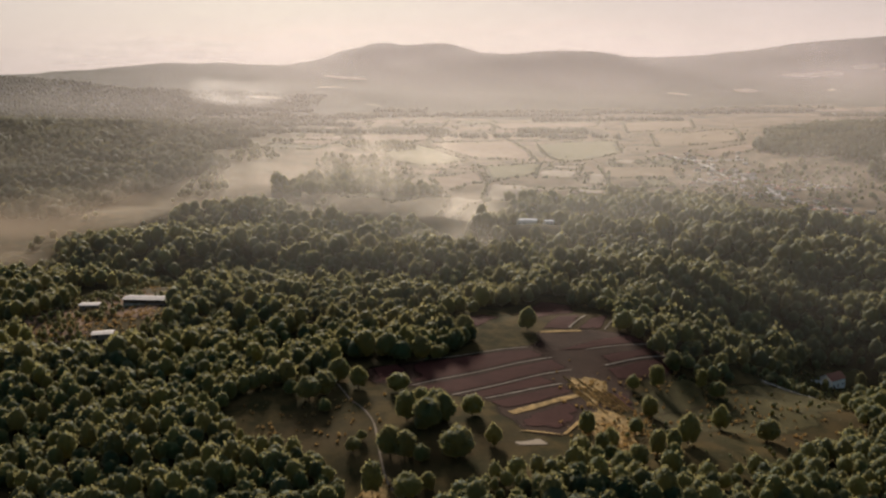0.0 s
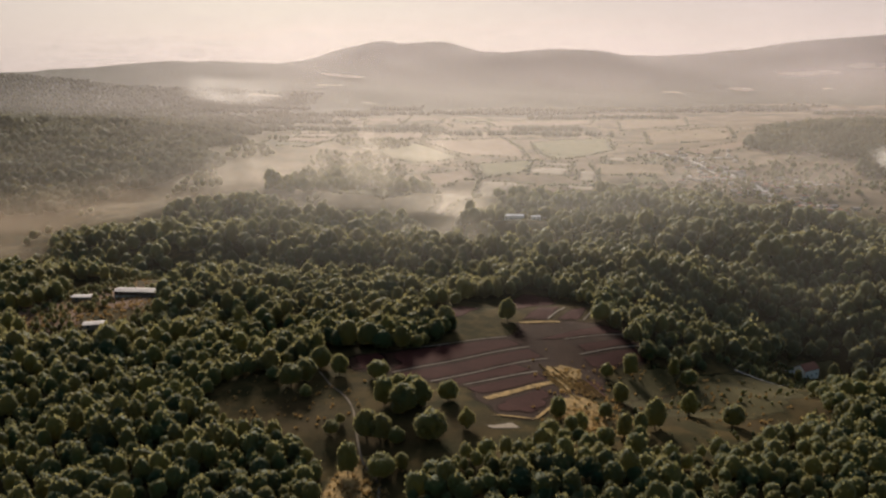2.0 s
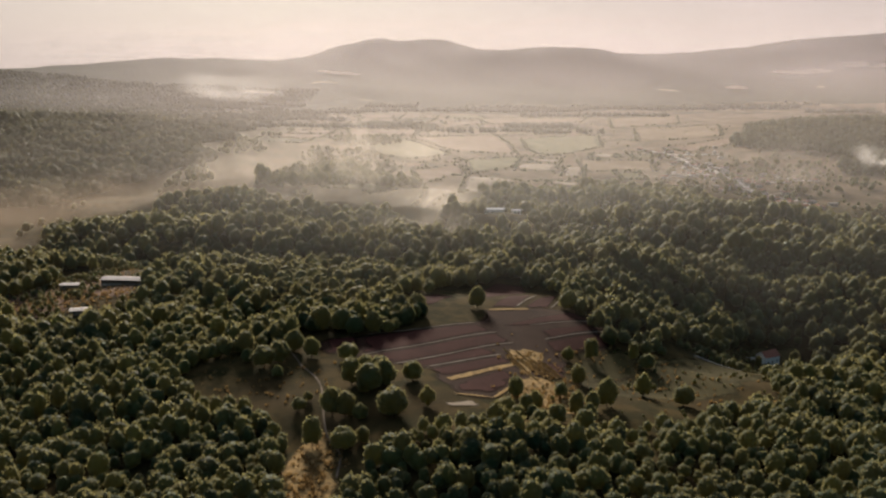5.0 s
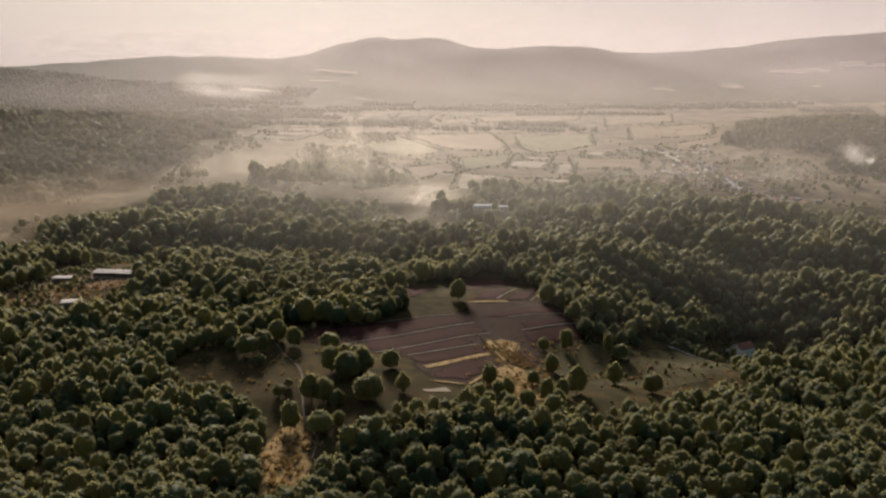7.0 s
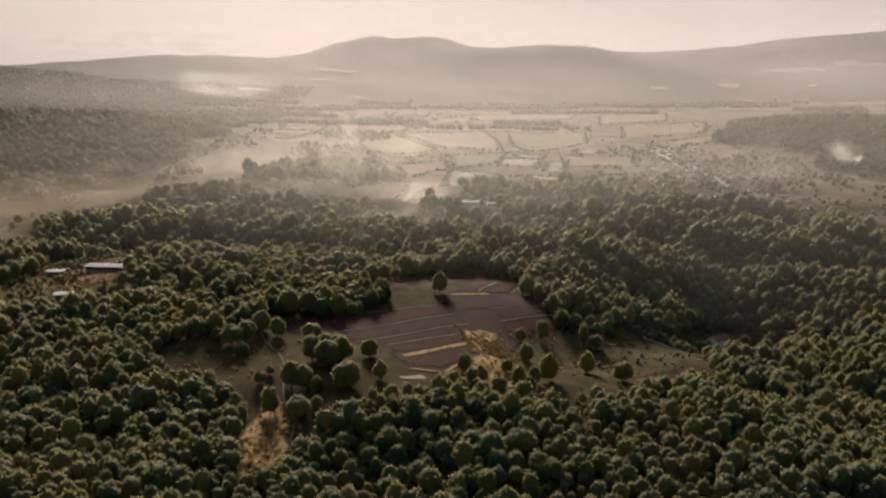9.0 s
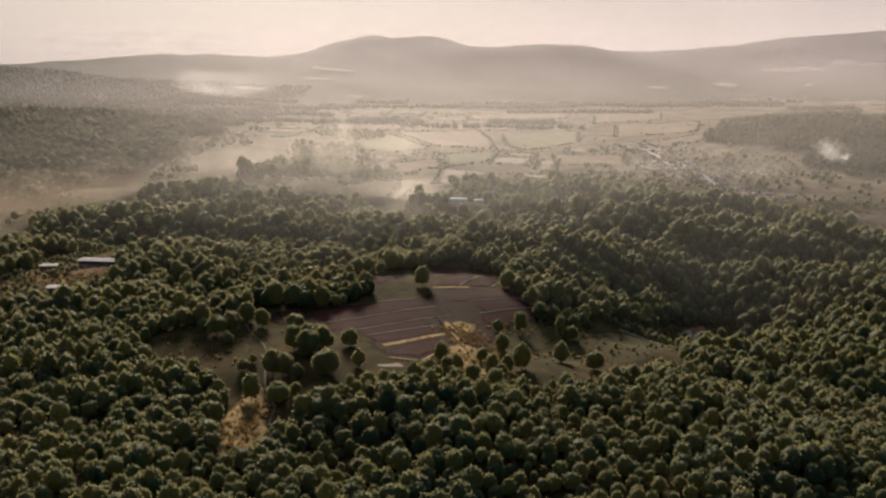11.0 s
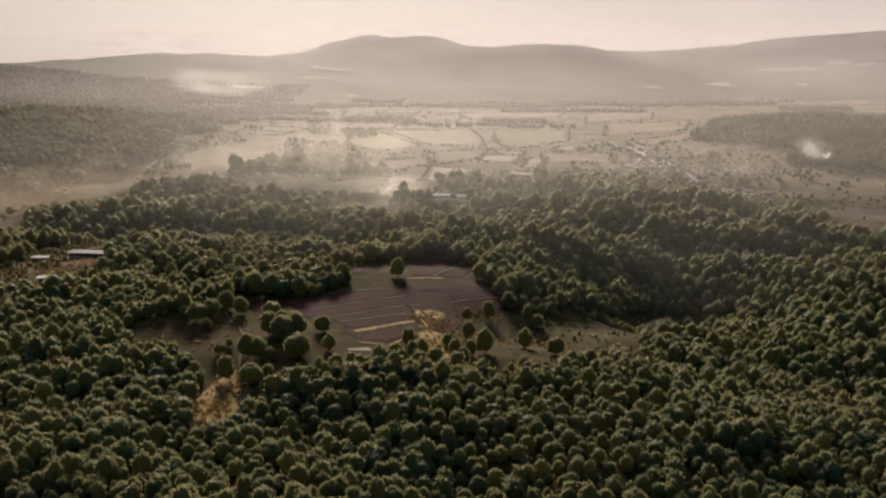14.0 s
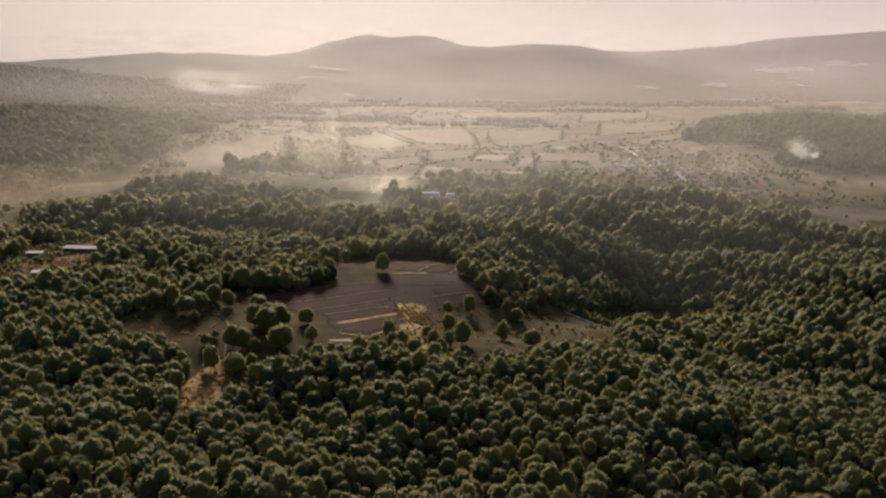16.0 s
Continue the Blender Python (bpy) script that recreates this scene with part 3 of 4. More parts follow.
for i in range(9):  # the smaller holdings round them
    for j in range(13):
        cx, cy = -270 + 95 * i + rng.uniform(-14, 14), 985 + 95 * j + rng.uniform(-14, 14)
        w, h = rng.uniform(34, 46), rng.uniform(32, 45)
        ring = [(cx + sx * w + rng.uniform(-9, 9), cy + sy * h + rng.uniform(-9, 9)) for sx, sy in ((-1, -1), (1, -1), (1, 1), (-1, 1))]
        busy = any(inside([p[0] for p in ring + [(cx, cy)]], [p[1] for p in ring + [(cx, cy)]], o).any() for _, o in PARCELS)
        busy |= any(inside([p[0] for p in o], [p[1] for p in o], ring).any() for _, o in PARCELS)
        far_out = (cx < -100 and cy < 1400) or (cx > 290 and cy < 1480) or inside([cx], [cy], WOOD)[0] or rng.random() < 0.15 or land(cx, cy) > 6
        if not busy and not far_out:
            PATCHES.append(((M_TAN, M_PINKISH, M_GRAZED, M_MEADOW, M_TAN)[int(rng.integers(0, 5))], ring))
for i in range(9):  # and the smallest, strip by strip
    for j in range(9):
        cx, cy = -90 + 46 * i + rng.uniform(-6, 6), 965 + 46 * j + rng.uniform(-6, 6)
        w, h, lean = rng.uniform(15, 24), rng.uniform(15, 22), rng.uniform(-6, 6)
        ring = [(cx + sx * w + sy * lean, cy + sy * h + rng.uniform(-5, 5)) for sx, sy in ((-1, -1), (1, -1), (1, 1), (-1, 1))]
        busy = any(inside([p[0] for p in ring + [(cx, cy)]], [p[1] for p in ring + [(cx, cy)]], o).any() for _, o in PARCELS + PATCHES)
        busy |= any(inside([p[0] for p in o], [p[1] for p in o], ring).any() for _, o in PARCELS + PATCHES)
        if not busy and not inside([cx], [cy], WOOD)[0] and not inside([cx], [cy], KNOLL)[0]:
            PATCHES.append(((M_TAN, M_PINKISH, M_MEADOW, M_TAN, M_PALE)[int(rng.integers(0, 5))], ring))
PARCELS = PARCELS + PATCHES
for mat, outline in PARCELS:
    tagged(drape("field_parcel", outline, mat, 9, 0.5, wobble=6, soft=11), "dry farmland parcel on the misty valley floor", "field", group="valley fields", kind="structure")
for pts, w in (([(343, 1274), (331, 1168), (358, 1099), (365, 1025)], 5), ([(318, 976), (386, 1010), (405, 962)], 4), ([(-27, 819), (-12, 880), (0, 960), (-30, 1030)], 6)):
    tagged(ribbon("valley_road", pts, w, M_PALE, 0.6, 8), "pale dusty valley road", "road", kind="structure")
# pale clearings on the far slopes
for x, y, a, b, turn in ((1369, 3705, 120, 38, 5), (1470, 3690, 50, 25, 0), (1619, 3760, 70, 40, 10), (1700, 3730, 60, 25, 0), (1011, 3323, 50, 40, 0), (-430, 3313, 95, 34, 0), (724, 3130, 48, 40, 0), (-257, 2560, 34, 26, 0), (-422, 2934, 60, 26, 4), (1354, 3431, 30, 24, 0), (-578, 2647, 60, 30, 0)):
    c, s = math.cos(radians(turn)), math.sin(radians(turn))
    ring = [(x + c * a * math.cos(k * 0.7) - s * b * math.sin(k * 0.7), y + s * a * math.cos(k * 0.7) + c * b * math.sin(k * 0.7)) for k in range(9)]
    tagged(drape("slope_clearing", ring, M_PALE, 8, 6.0, wobble=14, soft=16), "pale cleared field on a far hillside", "field", group="far clearings", kind="structure")


# ---- trees ----
def ball(level):
    bm = bmesh.new()
    bmesh.ops.create_icosphere(bm, subdivisions=level, radius=1.0)
    v = np.array([p.co[:] for p in bm.verts])
    f = np.array([[p.index for p in q.verts] for q in bm.faces])
    bm.free()
    return v, f


BALLS = {k: ball(k) for k in (1, 2, 3)}


def crown_shape(rng, level, lobes, leaves=0, leaf=0.5, wide=1.0, pointed=0.3):
    """Vertices and triangles of a tree's crown, about 7 m wide and 9 m high: a dome with rounded boughs that swell out of it, and tufts of needles."""
    v, f = BALLS[level]
    k = np.arange(lobes) + 0.5
    up = 1 - 1.7 * k / lobes
    ang = 2.4 * k + rng.uniform(0, 6.28)
    bough = np.stack([np.sqrt(1 - up * up) * np.cos(ang), np.sqrt(1 - up * up) * np.sin(ang), up], 1) + 0.16 * rng.standard_normal((lobes, 3))
    bough /= np.linalg.norm(bough, axis=1)[:, None]
    reach = math.acos(max(-1.0, 1 - 3.6 / lobes)) * rng.uniform(0.75, 1.2, lobes)
    out = rng.uniform(0.7, 1.2, lobes)
    near = np.arccos(np.clip(v @ bough.T, -1, 1)) / reach
    swell = (np.sqrt(np.clip(1 - near * near, 0, 1)) * out).max(1)
    r = 0.64 + 0.37 * swell + 0.03 * rng.standard_normal(len(v))
    taper = 1 - pointed * np.clip(v[:, 2], 0, 1) ** 1.4
    high = np.where(v[:, 2] > 0, 4.4, 4.6)
    V = np.stack([v[:, 0] * r * taper * 3.85 * wide, v[:, 1] * r * taper * 3.85 * wide, 4.5 + v[:, 2] * r * high], 1)
    F = f
    if leaves:  # tufts of needles, one small blade each, that fringe the outline
        pick = rng.choice(np.flatnonzero(v[:, 2] > -0.6), leaves)
        way = v[pick] + 0.3 * rng.standard_normal((leaves, 3))
        way /= np.linalg.norm(way, axis=1)[:, None]
        s = leaf * rng.uniform(0.6, 1.4, leaves)[:, None]
        at = V[pick] + 0.35 * s * rng.standard_normal((leaves, 3)) - 0.1 * s * way
        side = np.cross(way, rng.standard_normal(way.shape))
        side /= np.linalg.norm(side, axis=1)[:, None]
        tip = at + way * s * 0.8 + np.cross(way, side) * s * rng.uniform(-0.7, 0.7, (leaves, 1)) + [0, 0, 0.15 * leaf]
        q = len(V) + 3 * np.arange(leaves)[:, None]
        V = np.concatenate([V, np.stack([at - side * s * 0.55, at + side * s * 0.55, tip], 1).reshape(-1, 3)])
        F = np.concatenate([F, q + [0, 1, 2]])
    return V, F


def trunk_mesh(rng):
    """A tapered trunk with a few limbs."""
    bm = bmesh.new()

    def limb(a, b, ra, rb, sides):
        way = (b - a).normalized()
        u = way.orthogonal().normalized()
        w = way.cross(u)
        rings = [[bm.verts.new(p + (u * math.cos(k * 2 * math.pi / sides) + w * math.sin(k * 2 * math.pi / sides)) * r) for k in range(sides)] for p, r in ((a, ra), (b, rb))]
        for k in range(sides):
            bm.faces.new((rings[0][k], rings[0][(k + 1) % sides], rings[1][(k + 1) % sides], rings[1][k]))

    lean = Vector((rng.uniform(-0.3, 0.3), rng.uniform(-0.3, 0.3), 0))
    limb(Vector((0, 0, -0.4)), Vector((0, 0, 3.2)) + lean * 0.4, 0.26, 0.2, 7)
    limb(Vector((0, 0, 3.2)) + lean * 0.4, Vector((0, 0, 8.8)) + lean, 0.2, 0.06, 6)
    for k in range(6):
        z = 2.2 + k * 0.9
        a = k * 2.4 + rng.uniform(0, 1)
        limb(Vector((lean.x * z / 9, lean.y * z / 9, z)), Vector((2.1 * math.cos(a), 2.1 * math.sin(a), z + 1.1)), 0.08, 0.03, 4)
    return bm


rng = np.random.default_rng(7)


def scatter(x0, x1, y0, y1, space, keep):
    """Loose rows of places, no two much nearer than the spacing."""
    xs, ys = np.arange(x0, x1, space), np.arange(y0, y1, space * 0.87)
    X, Y = np.meshgrid(xs, ys)
    X = X + (np.arange(len(ys)) % 2)[:, None] * space / 2 + rng.uniform(-0.36, 0.36, X.shape) * space
    Y = Y + rng.uniform(-0.36, 0.36, Y.shape) * space
    X, Y = X.ravel(), Y.ravel()
    ok = keep(X, Y) & (rng.random(len(X)) > 0.06)
    return X[ok], Y[ok]


def in_view(x, y):
    """The part of the plan within or near the wedge of land before the walk."""
    return (x > -0.56 * (y - 20) - 60) & (x < 80 + 0.50 * (y + 90) + 30)


FAR_FRONT = [(38, 730), (78, 722), (84, 700), (44, 698)]
CLEARINGS = [FAR_FRONT, FIELD, YARD, FAR_YARD, EAST_FIELD, HOUSE_YARD, SLOPE, GAP]


def wooded(x, y):
    ok = inside(x, y, WOOD) | inside(x, y, KNOLL)
    for c in CLEARINGS:
        ok &= ~inside(x, y, c)
    lane = np.abs((y - 434) + (x - 143) * 0.43 + 3) < 7
    return ok & ~(lane & (x > 128) & (x < 196)) & in_view(x, y)


# single trees of the clearing: place and size
LONE = [(31, 452, 1.12), (73.6, 360.2, 0.88), (101.7, 359.4, 1.0), (115.7, 345.8, 1.15), (72.7, 391.5, 0.75), (84.6, 399, 1.0), (-44, 371, 1.2), (-54, 346, 0.9), (-70, 361, 1.15), (-62, 357, 1.25), (-57, 364, 1.2), (-53, 378, 1.1),
        (-37, 321, 0.72), (-39, 313, 0.6), (-27, 368, 1.0), (2.8, 342.8, 0.95), (-21, 309, 1.35), (-15, 306, 1.15), (-26, 311, 1.25), (-3, 307, 1.4), (-30, 288, 1.1), (-22, 338, 1.35), (-14, 329, 1.3), (-8, 335, 1.3), (-17, 345, 1.35),
        (-11, 343, 1.2), (96.6, 419.8, 1.0), (105.9, 405.2, 0.8), (110.7, 397.3, 0.9), (45, 333.4, 1.0), (10, 316, 0.9), (52.1, 322.4, 0.9), (48, 316, 0.85), (80.7, 327.2, 1.0), (74.4, 321.4, 0.8), (-18, 283, 1.0), (-12, 288, 0.8), (217, 494, 0.75), (199, 511, 0.9), (188, 470, 0.62), (59, 306, 0.85), (67.2, 315, 0.95), (44, 303, 0.85), (52, 297, 0.9), (63.4, 335.6, 0.6), (40, 313, 0.75), (71.2, 307.5, 0.8), (50, 310, 0.7)]
for _ in range(26):  # the grove at the field's upper edge
    LONE.append((float(rng.uniform(-34, 6)), float(rng.uniform(420, 441)), float(rng.uniform(0.85, 1.15))))

stands = [scatter(-420, 620, y0, y1, gap, wooded) for y0, y1, gap in ((150, 280, 5.5), (280, 400, 5.9), (400, 620, 7.6), (620, 840, 9.6), (840, 1180, 10.8))]
wx, wy = np.concatenate([s[0] for s in stands]), np.concatenate([s[1] for s in stands])
order = np.argsort(wy)
wx, wy = wx[order], wy[order]

protos = []
for k in range(8):
    seed = np.random.default_rng(100 + k)
    tree = new("pine_tree")
    tree.empty_display_size = 0.5
    v, f = crown_shape(seed, 3, 34, 500, 0.5, seed.uniform(0.85, 1.12), seed.uniform(0.0, 0.3))
    mesh_object("crown", v, f, M_PINE, np.full(len(v), k / 8.0), tree, True)
    part("trunk", trunk_mesh(seed), M_BARK, tree)
    tagged(tree, "dense rounded dark-green pine with a sunlit rim", "tree", group="pines")
    protos.append(tree)
near_places = [(x, y, s * 0.92, "lone") for x, y, s in LONE]
take = np.flatnonzero((wy > 178) & (wy < 262))[: 300 - len(LONE)]
near_places += [(float(wx[i]), float(wy[i]), float(rng.uniform(0.4, 0.86)), "wood") for i in take]
rest = np.ones(len(wx), bool)
rest[take] = False
used = set()
for x, y, s, where in near_places:
    k = int(rng.integers(0, 8))
    m = pose(x, y, float(land(x, y)) - 0.1, 0, 0, float(rng.uniform(0, 360))) @ Matrix.Diagonal((s * 1.02, s * 1.02, s * float(rng.uniform(0.85, 1.08)) * (1.25 if where == "lone" and (60 < x < 108 or y > 450) else 1.0), 1))
    if k in used:
        tree = copy_thing(protos[k], m)
    else:
        used.add(k)
        tree = protos[k]
        tree.matrix_basis = m
    if where == "lone":
        tagged(tree, "free-standing rounded pine in the open clearing", "tree", group="pines of the clearing")


def forest(name, xs, ys, variants, low, high, label, mat=None, sink=0.1, lump=0.0):
    """Many trees joined into one mesh."""
    V, F, T, base = [], [], [], 0
    which = rng.integers(0, len(variants), len(xs))
    zs = land(xs, ys)
    for i in range(len(xs)):
        v, f = variants[which[i]]
        a, s = rng.uniform(0, 6.283), rng.uniform(low, high) * (1 + lump * (noise.noise((xs[i] / 26, ys[i] / 26, 1)) + 0.6 * noise.noise((xs[i] / 70, ys[i] / 70, 5))))
        c, d = math.cos(a) * s, math.sin(a) * s
        V.append(np.stack([v[:, 0] * c - v[:, 1] * d + xs[i], v[:, 0] * d + v[:, 1] * c + ys[i], v[:, 2] * s * rng.uniform(0.9, 1.28) + zs[i] - sink], 1))
        F.append(f + base)
        T.append(np.full(len(v), rng.random()))
        base += len(v)
    ob = mesh_object(name, np.concatenate(V), np.concatenate(F), mat or M_PINE, np.concatenate(T), None, True)
    return tagged(ob, label, "forest", kind="stuff")


def variety(count, level, lobes, leaves, leaf, seed):
    r = np.random.default_rng(seed)
    return [crown_shape(r, level, lobes, leaves, leaf, r.uniform(0.85, 1.15), r.uniform(0.0, 0.28)) for _ in range(count)]


near_set, mid_set, far_set, dot_set = variety(14, 2, 14, 250, 0.62, 1), variety(14, 2, 13, 120, 0.75, 2), variety(14, 2, 9, 56, 0.85, 3), variety(12, 1, 6, 5, 1.2, 4)
bands = ((150, 280, near_set, 0.38, 0.88), (280, 400, mid_set, 0.45, 1.0), (400, 620, mid_set, 0.62, 1.25), (620, 840, far_set, 0.72, 1.5), (840, 1200, far_set, 0.8, 1.55))
for y0, y1, chosen, low, high in bands:
    m = rest & (wy >= y0) & (wy < y1)
    forest("pine_forest", wx[m], wy[m], chosen, low, high, "closed canopy of rounded dark-green pines", lump=0.3)
hx, hy = scatter(-1150, -290, 880, 1780, 9.6, lambda x, y: (land(x, y) > -15 - 9 * np.sin(x / 40)) & (x > -0.56 * (y - 20) - 90) & (x < -300 - (y - 900) * 0.12 + 25 * np.sin(y / 37)))
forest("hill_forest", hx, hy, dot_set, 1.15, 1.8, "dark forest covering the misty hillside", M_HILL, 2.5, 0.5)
lx, ly = scatter(-520, -30, 640, 1560, 15.0, lambda x, y: ~inside(x, y, WOOD) & ~inside(x, y, KNOLL) & (((y > 960) & (x > -330)) | ((y > 700) & (np.sin(x / 13) + np.sin(y / 11) > 1.0))) & (np.sin(x / 31) + np.sin(y / 43 + x / 70) > 0.3))
forest("valley_trees", lx, ly, dot_set, 0.6, 1.2, "scattered trees on the misty valley floor", sink=0.5)
vx, vy = scatter(380, 940, 1020, 1680, 9.0, lambda x, y: (((x - 660) / (210 + 30 * np.sin(y / 50))) ** 2 + ((y - 1400) / (240 + 30 * np.sin(x / 40))) ** 2 < 1.0) | (((x - 640) / 120) ** 2 + ((y - 1150) / 115) ** 2 < 1.0 + 0.3 * np.sin(x / 23 + y / 17)))
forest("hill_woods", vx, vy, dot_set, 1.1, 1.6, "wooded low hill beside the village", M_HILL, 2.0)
# hedges and scattered trees of the valley
ex, ey = [], []
for _, outline in PARCELS:
    for (x0, y0), (x1, y1) in zip(outline, outline[1:] + outline[:1]):
        for k in range(int(math.hypot(x1 - x0, y1 - y0) / 2.8)):
            if rng.random() < 0.7:
                t = rng.random()
                ex.append(x0 + (x1 - x0) * t + rng.normal(0, 1.3))
                ey.append(y0 + (y1 - y0) * t + rng.normal(0, 1.3))
for cx, cy, rx, ry, n in ((-60, 1600, 60, 25, 40), (120, 1330, 25, 60, 30), (190, 1290, 60, 15, 40), (300, 1500, 30, 90, 30), (40, 980, 25, 12, 18), (560, 1700, 200, 100, 160), (150, 1850, 300, 60, 160), (-350, 1850, 160, 60, 120), (480, 880, 60, 25, 90), (330, 1020, 80, 40, 60), (-150, 1750, 60, 25, 60), (390, 1130, 60, 100, 170), (100, 1010, 120, 30, 50), (230, 1060, 60, 40, 60)):
    ex += list(rng.normal(cx, rx, n))
    ey += list(rng.normal(cy, ry, n))
hedge_set = [(BALLS[1][0] * [3.2, 3.2, 3.4] * (1 + 0.18 * rng.standard_normal((len(BALLS[1][0]), 1))) + [0, 0, 2.4], BALLS[1][1]) for _ in range(8)]
forest("hedgerow_trees", np.array(ex), np.array(ey), hedge_set, 0.2, 0.7, "low hedgerow trees along valley field edges", sink=0.8)
rx, ry = scatter(-2100, -420, 1700, 2760, 13.0, lambda x, y: (land(x, y) > 4 + 8 * np.sin(x / 90) + (y < 2300) * np.clip((x + 900) / 30, -8, 14)) & (x > -0.58 * y - 60))
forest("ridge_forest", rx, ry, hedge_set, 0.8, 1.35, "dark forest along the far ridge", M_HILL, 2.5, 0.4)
# dark belts of woodland far out on the plain
bx, by = [], []
for _ in range(34):
    cx, cy = rng.uniform(-700, 1100), rng.uniform(1650, 2500)
    n = int(rng.integers(90, 210))
    along = rng.uniform(-1, 1, n)
    bx += list(cx + along * rng.uniform(60, 190))
    by += list(cy + along * rng.uniform(-25, 25) + rng.normal(0, rng.uniform(8, 30), n))
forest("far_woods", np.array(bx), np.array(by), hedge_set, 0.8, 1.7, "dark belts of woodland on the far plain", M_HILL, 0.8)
# thicket on the ravine's slope, and young trees round the farm yard
tx, ty = scatter(130, 240, 370, 480, 4.2, lambda x, y: inside(x, y, SLOPE) & ~inside(x, y, HOUSE_YARD) & (np.abs((y - 434) + (x - 143) * 0.43 + 2) > 5))
forest("ravine_thicket", tx, ty, [(v - [0, 0, 1.2], f) for v, f in mid_set], 0.3, 0.6, "dark green thicket on the ravine's slope")
hx, hy = scatter(144, 230, 378, 496, 3.4, lambda x, y: inside(x, y, HOUSE_YARD) & (y < 492) & (np.abs((y - 434) + (x - 143) * 0.43 + 2) > 5))
forest("yard_shrubs", hx, hy, [(v - [0, 0, 1.2], f) for v, f in far_set], 0.1, 0.24, "low dark shrubs below the ravine house")
kx, ky = np.concatenate([rng.normal(470, 80, 200), rng.normal(350, 40, 110)]), np.concatenate([rng.normal(1110, 95, 200), rng.normal(1120, 110, 110)])
forest("village_trees", kx, ky, dot_set, 0.45, 1.0, "dark trees among the village houses", sink=0.8)
yx, yy = scatter(-265, -158, 425, 640, 5.0, lambda x, y: inside(x, y, YARD) & ~((np.abs(x + 181) < 16) & (np.abs(y - 513) < 8)) & ~((np.abs(x + 175) < 9) & (np.abs(y - 494) < 13)) & ~((np.abs(x + 183) < 8) & (np.abs(y - 449) < 12)) & ~((np.abs(x + 214) < 9) & (np.abs(y - 508) < 9)) & (np.sin(x / 9.0) + np.sin(y / 13.0) > -0.9))
forest("yard_bushes", yx, yy, [(v - [0, 0, 0.9], f) for v, f in mid_set], 0.1, 0.5, "bushes and young trees round the farm yard")
# scrub in the golden patch and on the meadow
sx, sy = [], []
for cx, cy, rx, ry, n in ((56, 376, 7, 12, 90), (60, 330, 9, 16, 260), (110, 380, 22, 20, 170), (-27, 262, 5, 16, 280), (-60, 340, 16, 14, 70), (-215, 490, 24, 24, 380), (-200, 560, 14, 20, 80), (-178, 486, 10, 6, 60), (-205, 475, 18, 14, 260), (125, 365, 18, 12, 30), (205, 490, 14, 14, 16)):
    sx += list(rng.normal(cx, rx, n))
    sy += list(rng.normal(cy, ry, n))


def grass_tuft(r):
    """A dry tuft: blades that rise and lean out from one root."""
    n = 16
    a = r.uniform(0, 6.283, n)
    root = np.stack([0.5 * np.cos(a), 0.5 * np.sin(a), np.zeros(n)], 1) * r.uniform(0.2, 1, (n, 1))
    side = np.stack([-np.sin(a + 0.6), np.cos(a + 0.6), np.zeros(n)], 1) * r.uniform(0.12, 0.3, (n, 1))
    tip = root * r.uniform(1.3, 2.4, (n, 1)) + np.stack([np.zeros(n), np.zeros(n), r.uniform(0.5, 1.2, n)], 1)
    return np.stack([root - side, root + side, tip], 1).reshape(-1, 3), np.arange(3 * n).reshape(n, 3)


tuft_rng = np.random.default_rng(9)
forest("dry_tufts", np.array(sx), np.array(sy), [grass_tuft(tuft_rng) for _ in range(10)], 0.5, 1.5, "tufts of tall dry grass on the open ground", M_STRAW_BLADE, 0.1)
ux, uy = scatter(58, 190, 320, 470, 7.0, lambda x, y: inside(x, y, FIELD) & ((x > 96) | (y < 350)) & (np.sin(x / 7 + y / 5) + np.sin(y / 9 - x / 13) > 0.1))
forest("meadow_bushes", ux, uy, dot_set, 0.1, 0.3, "low dark bushes dotted over the meadow", sink=0.2)


# ---- buildings ----
def gable_roof(bm, l, w, z, rise, over=0.4, thick=0.12):
    """A saddle roof along x with thickness."""
    x0, x1, y0, y1 = -l / 2 - over, l / 2 + over, -w / 2 - over, w / 2 + over
    drop = rise * over / (w / 2)
    for s in (-1, 1):
        y = s * (w / 2 + over)
        pts = [(x0, y, z - drop), (x1, y, z - drop), (x1, 0, z + rise), (x0, 0, z + rise)]
        low = [bm.verts.new(p) for p in pts]
        top = [bm.verts.new((a, b, c + thick)) for a, b, c in pts]
        for i in range(4):
            bm.faces.new((low[i], low[(i + 1) % 4], top[(i + 1) % 4], top[i]))
        bm.faces.new(top)
        bm.faces.new(low[::-1])
    bmesh.ops.recalc_face_normals(bm, faces=bm.faces)
    return bm


def gable_walls(bm, l, w, z, rise):
    box(bm, -l / 2, l / 2, -w / 2, w / 2, -1.2, z)
    for x in (-l / 2, l / 2):
        a = [bm.verts.new((x + d, y, h)) for d in (-0.1, 0.1) for y, h in ((-w / 2, z), (w / 2, z), (0, z + rise))]
        bm.faces.new(a[:3])
        bm.faces.new(a[3:])
        for i in range(3):
            bm.faces.new((a[i], a[(i + 1) % 3], a[3 + (i + 1) % 3], a[3 + i]))
    bmesh.ops.recalc_face_normals(bm, faces=bm.faces)
    return bm


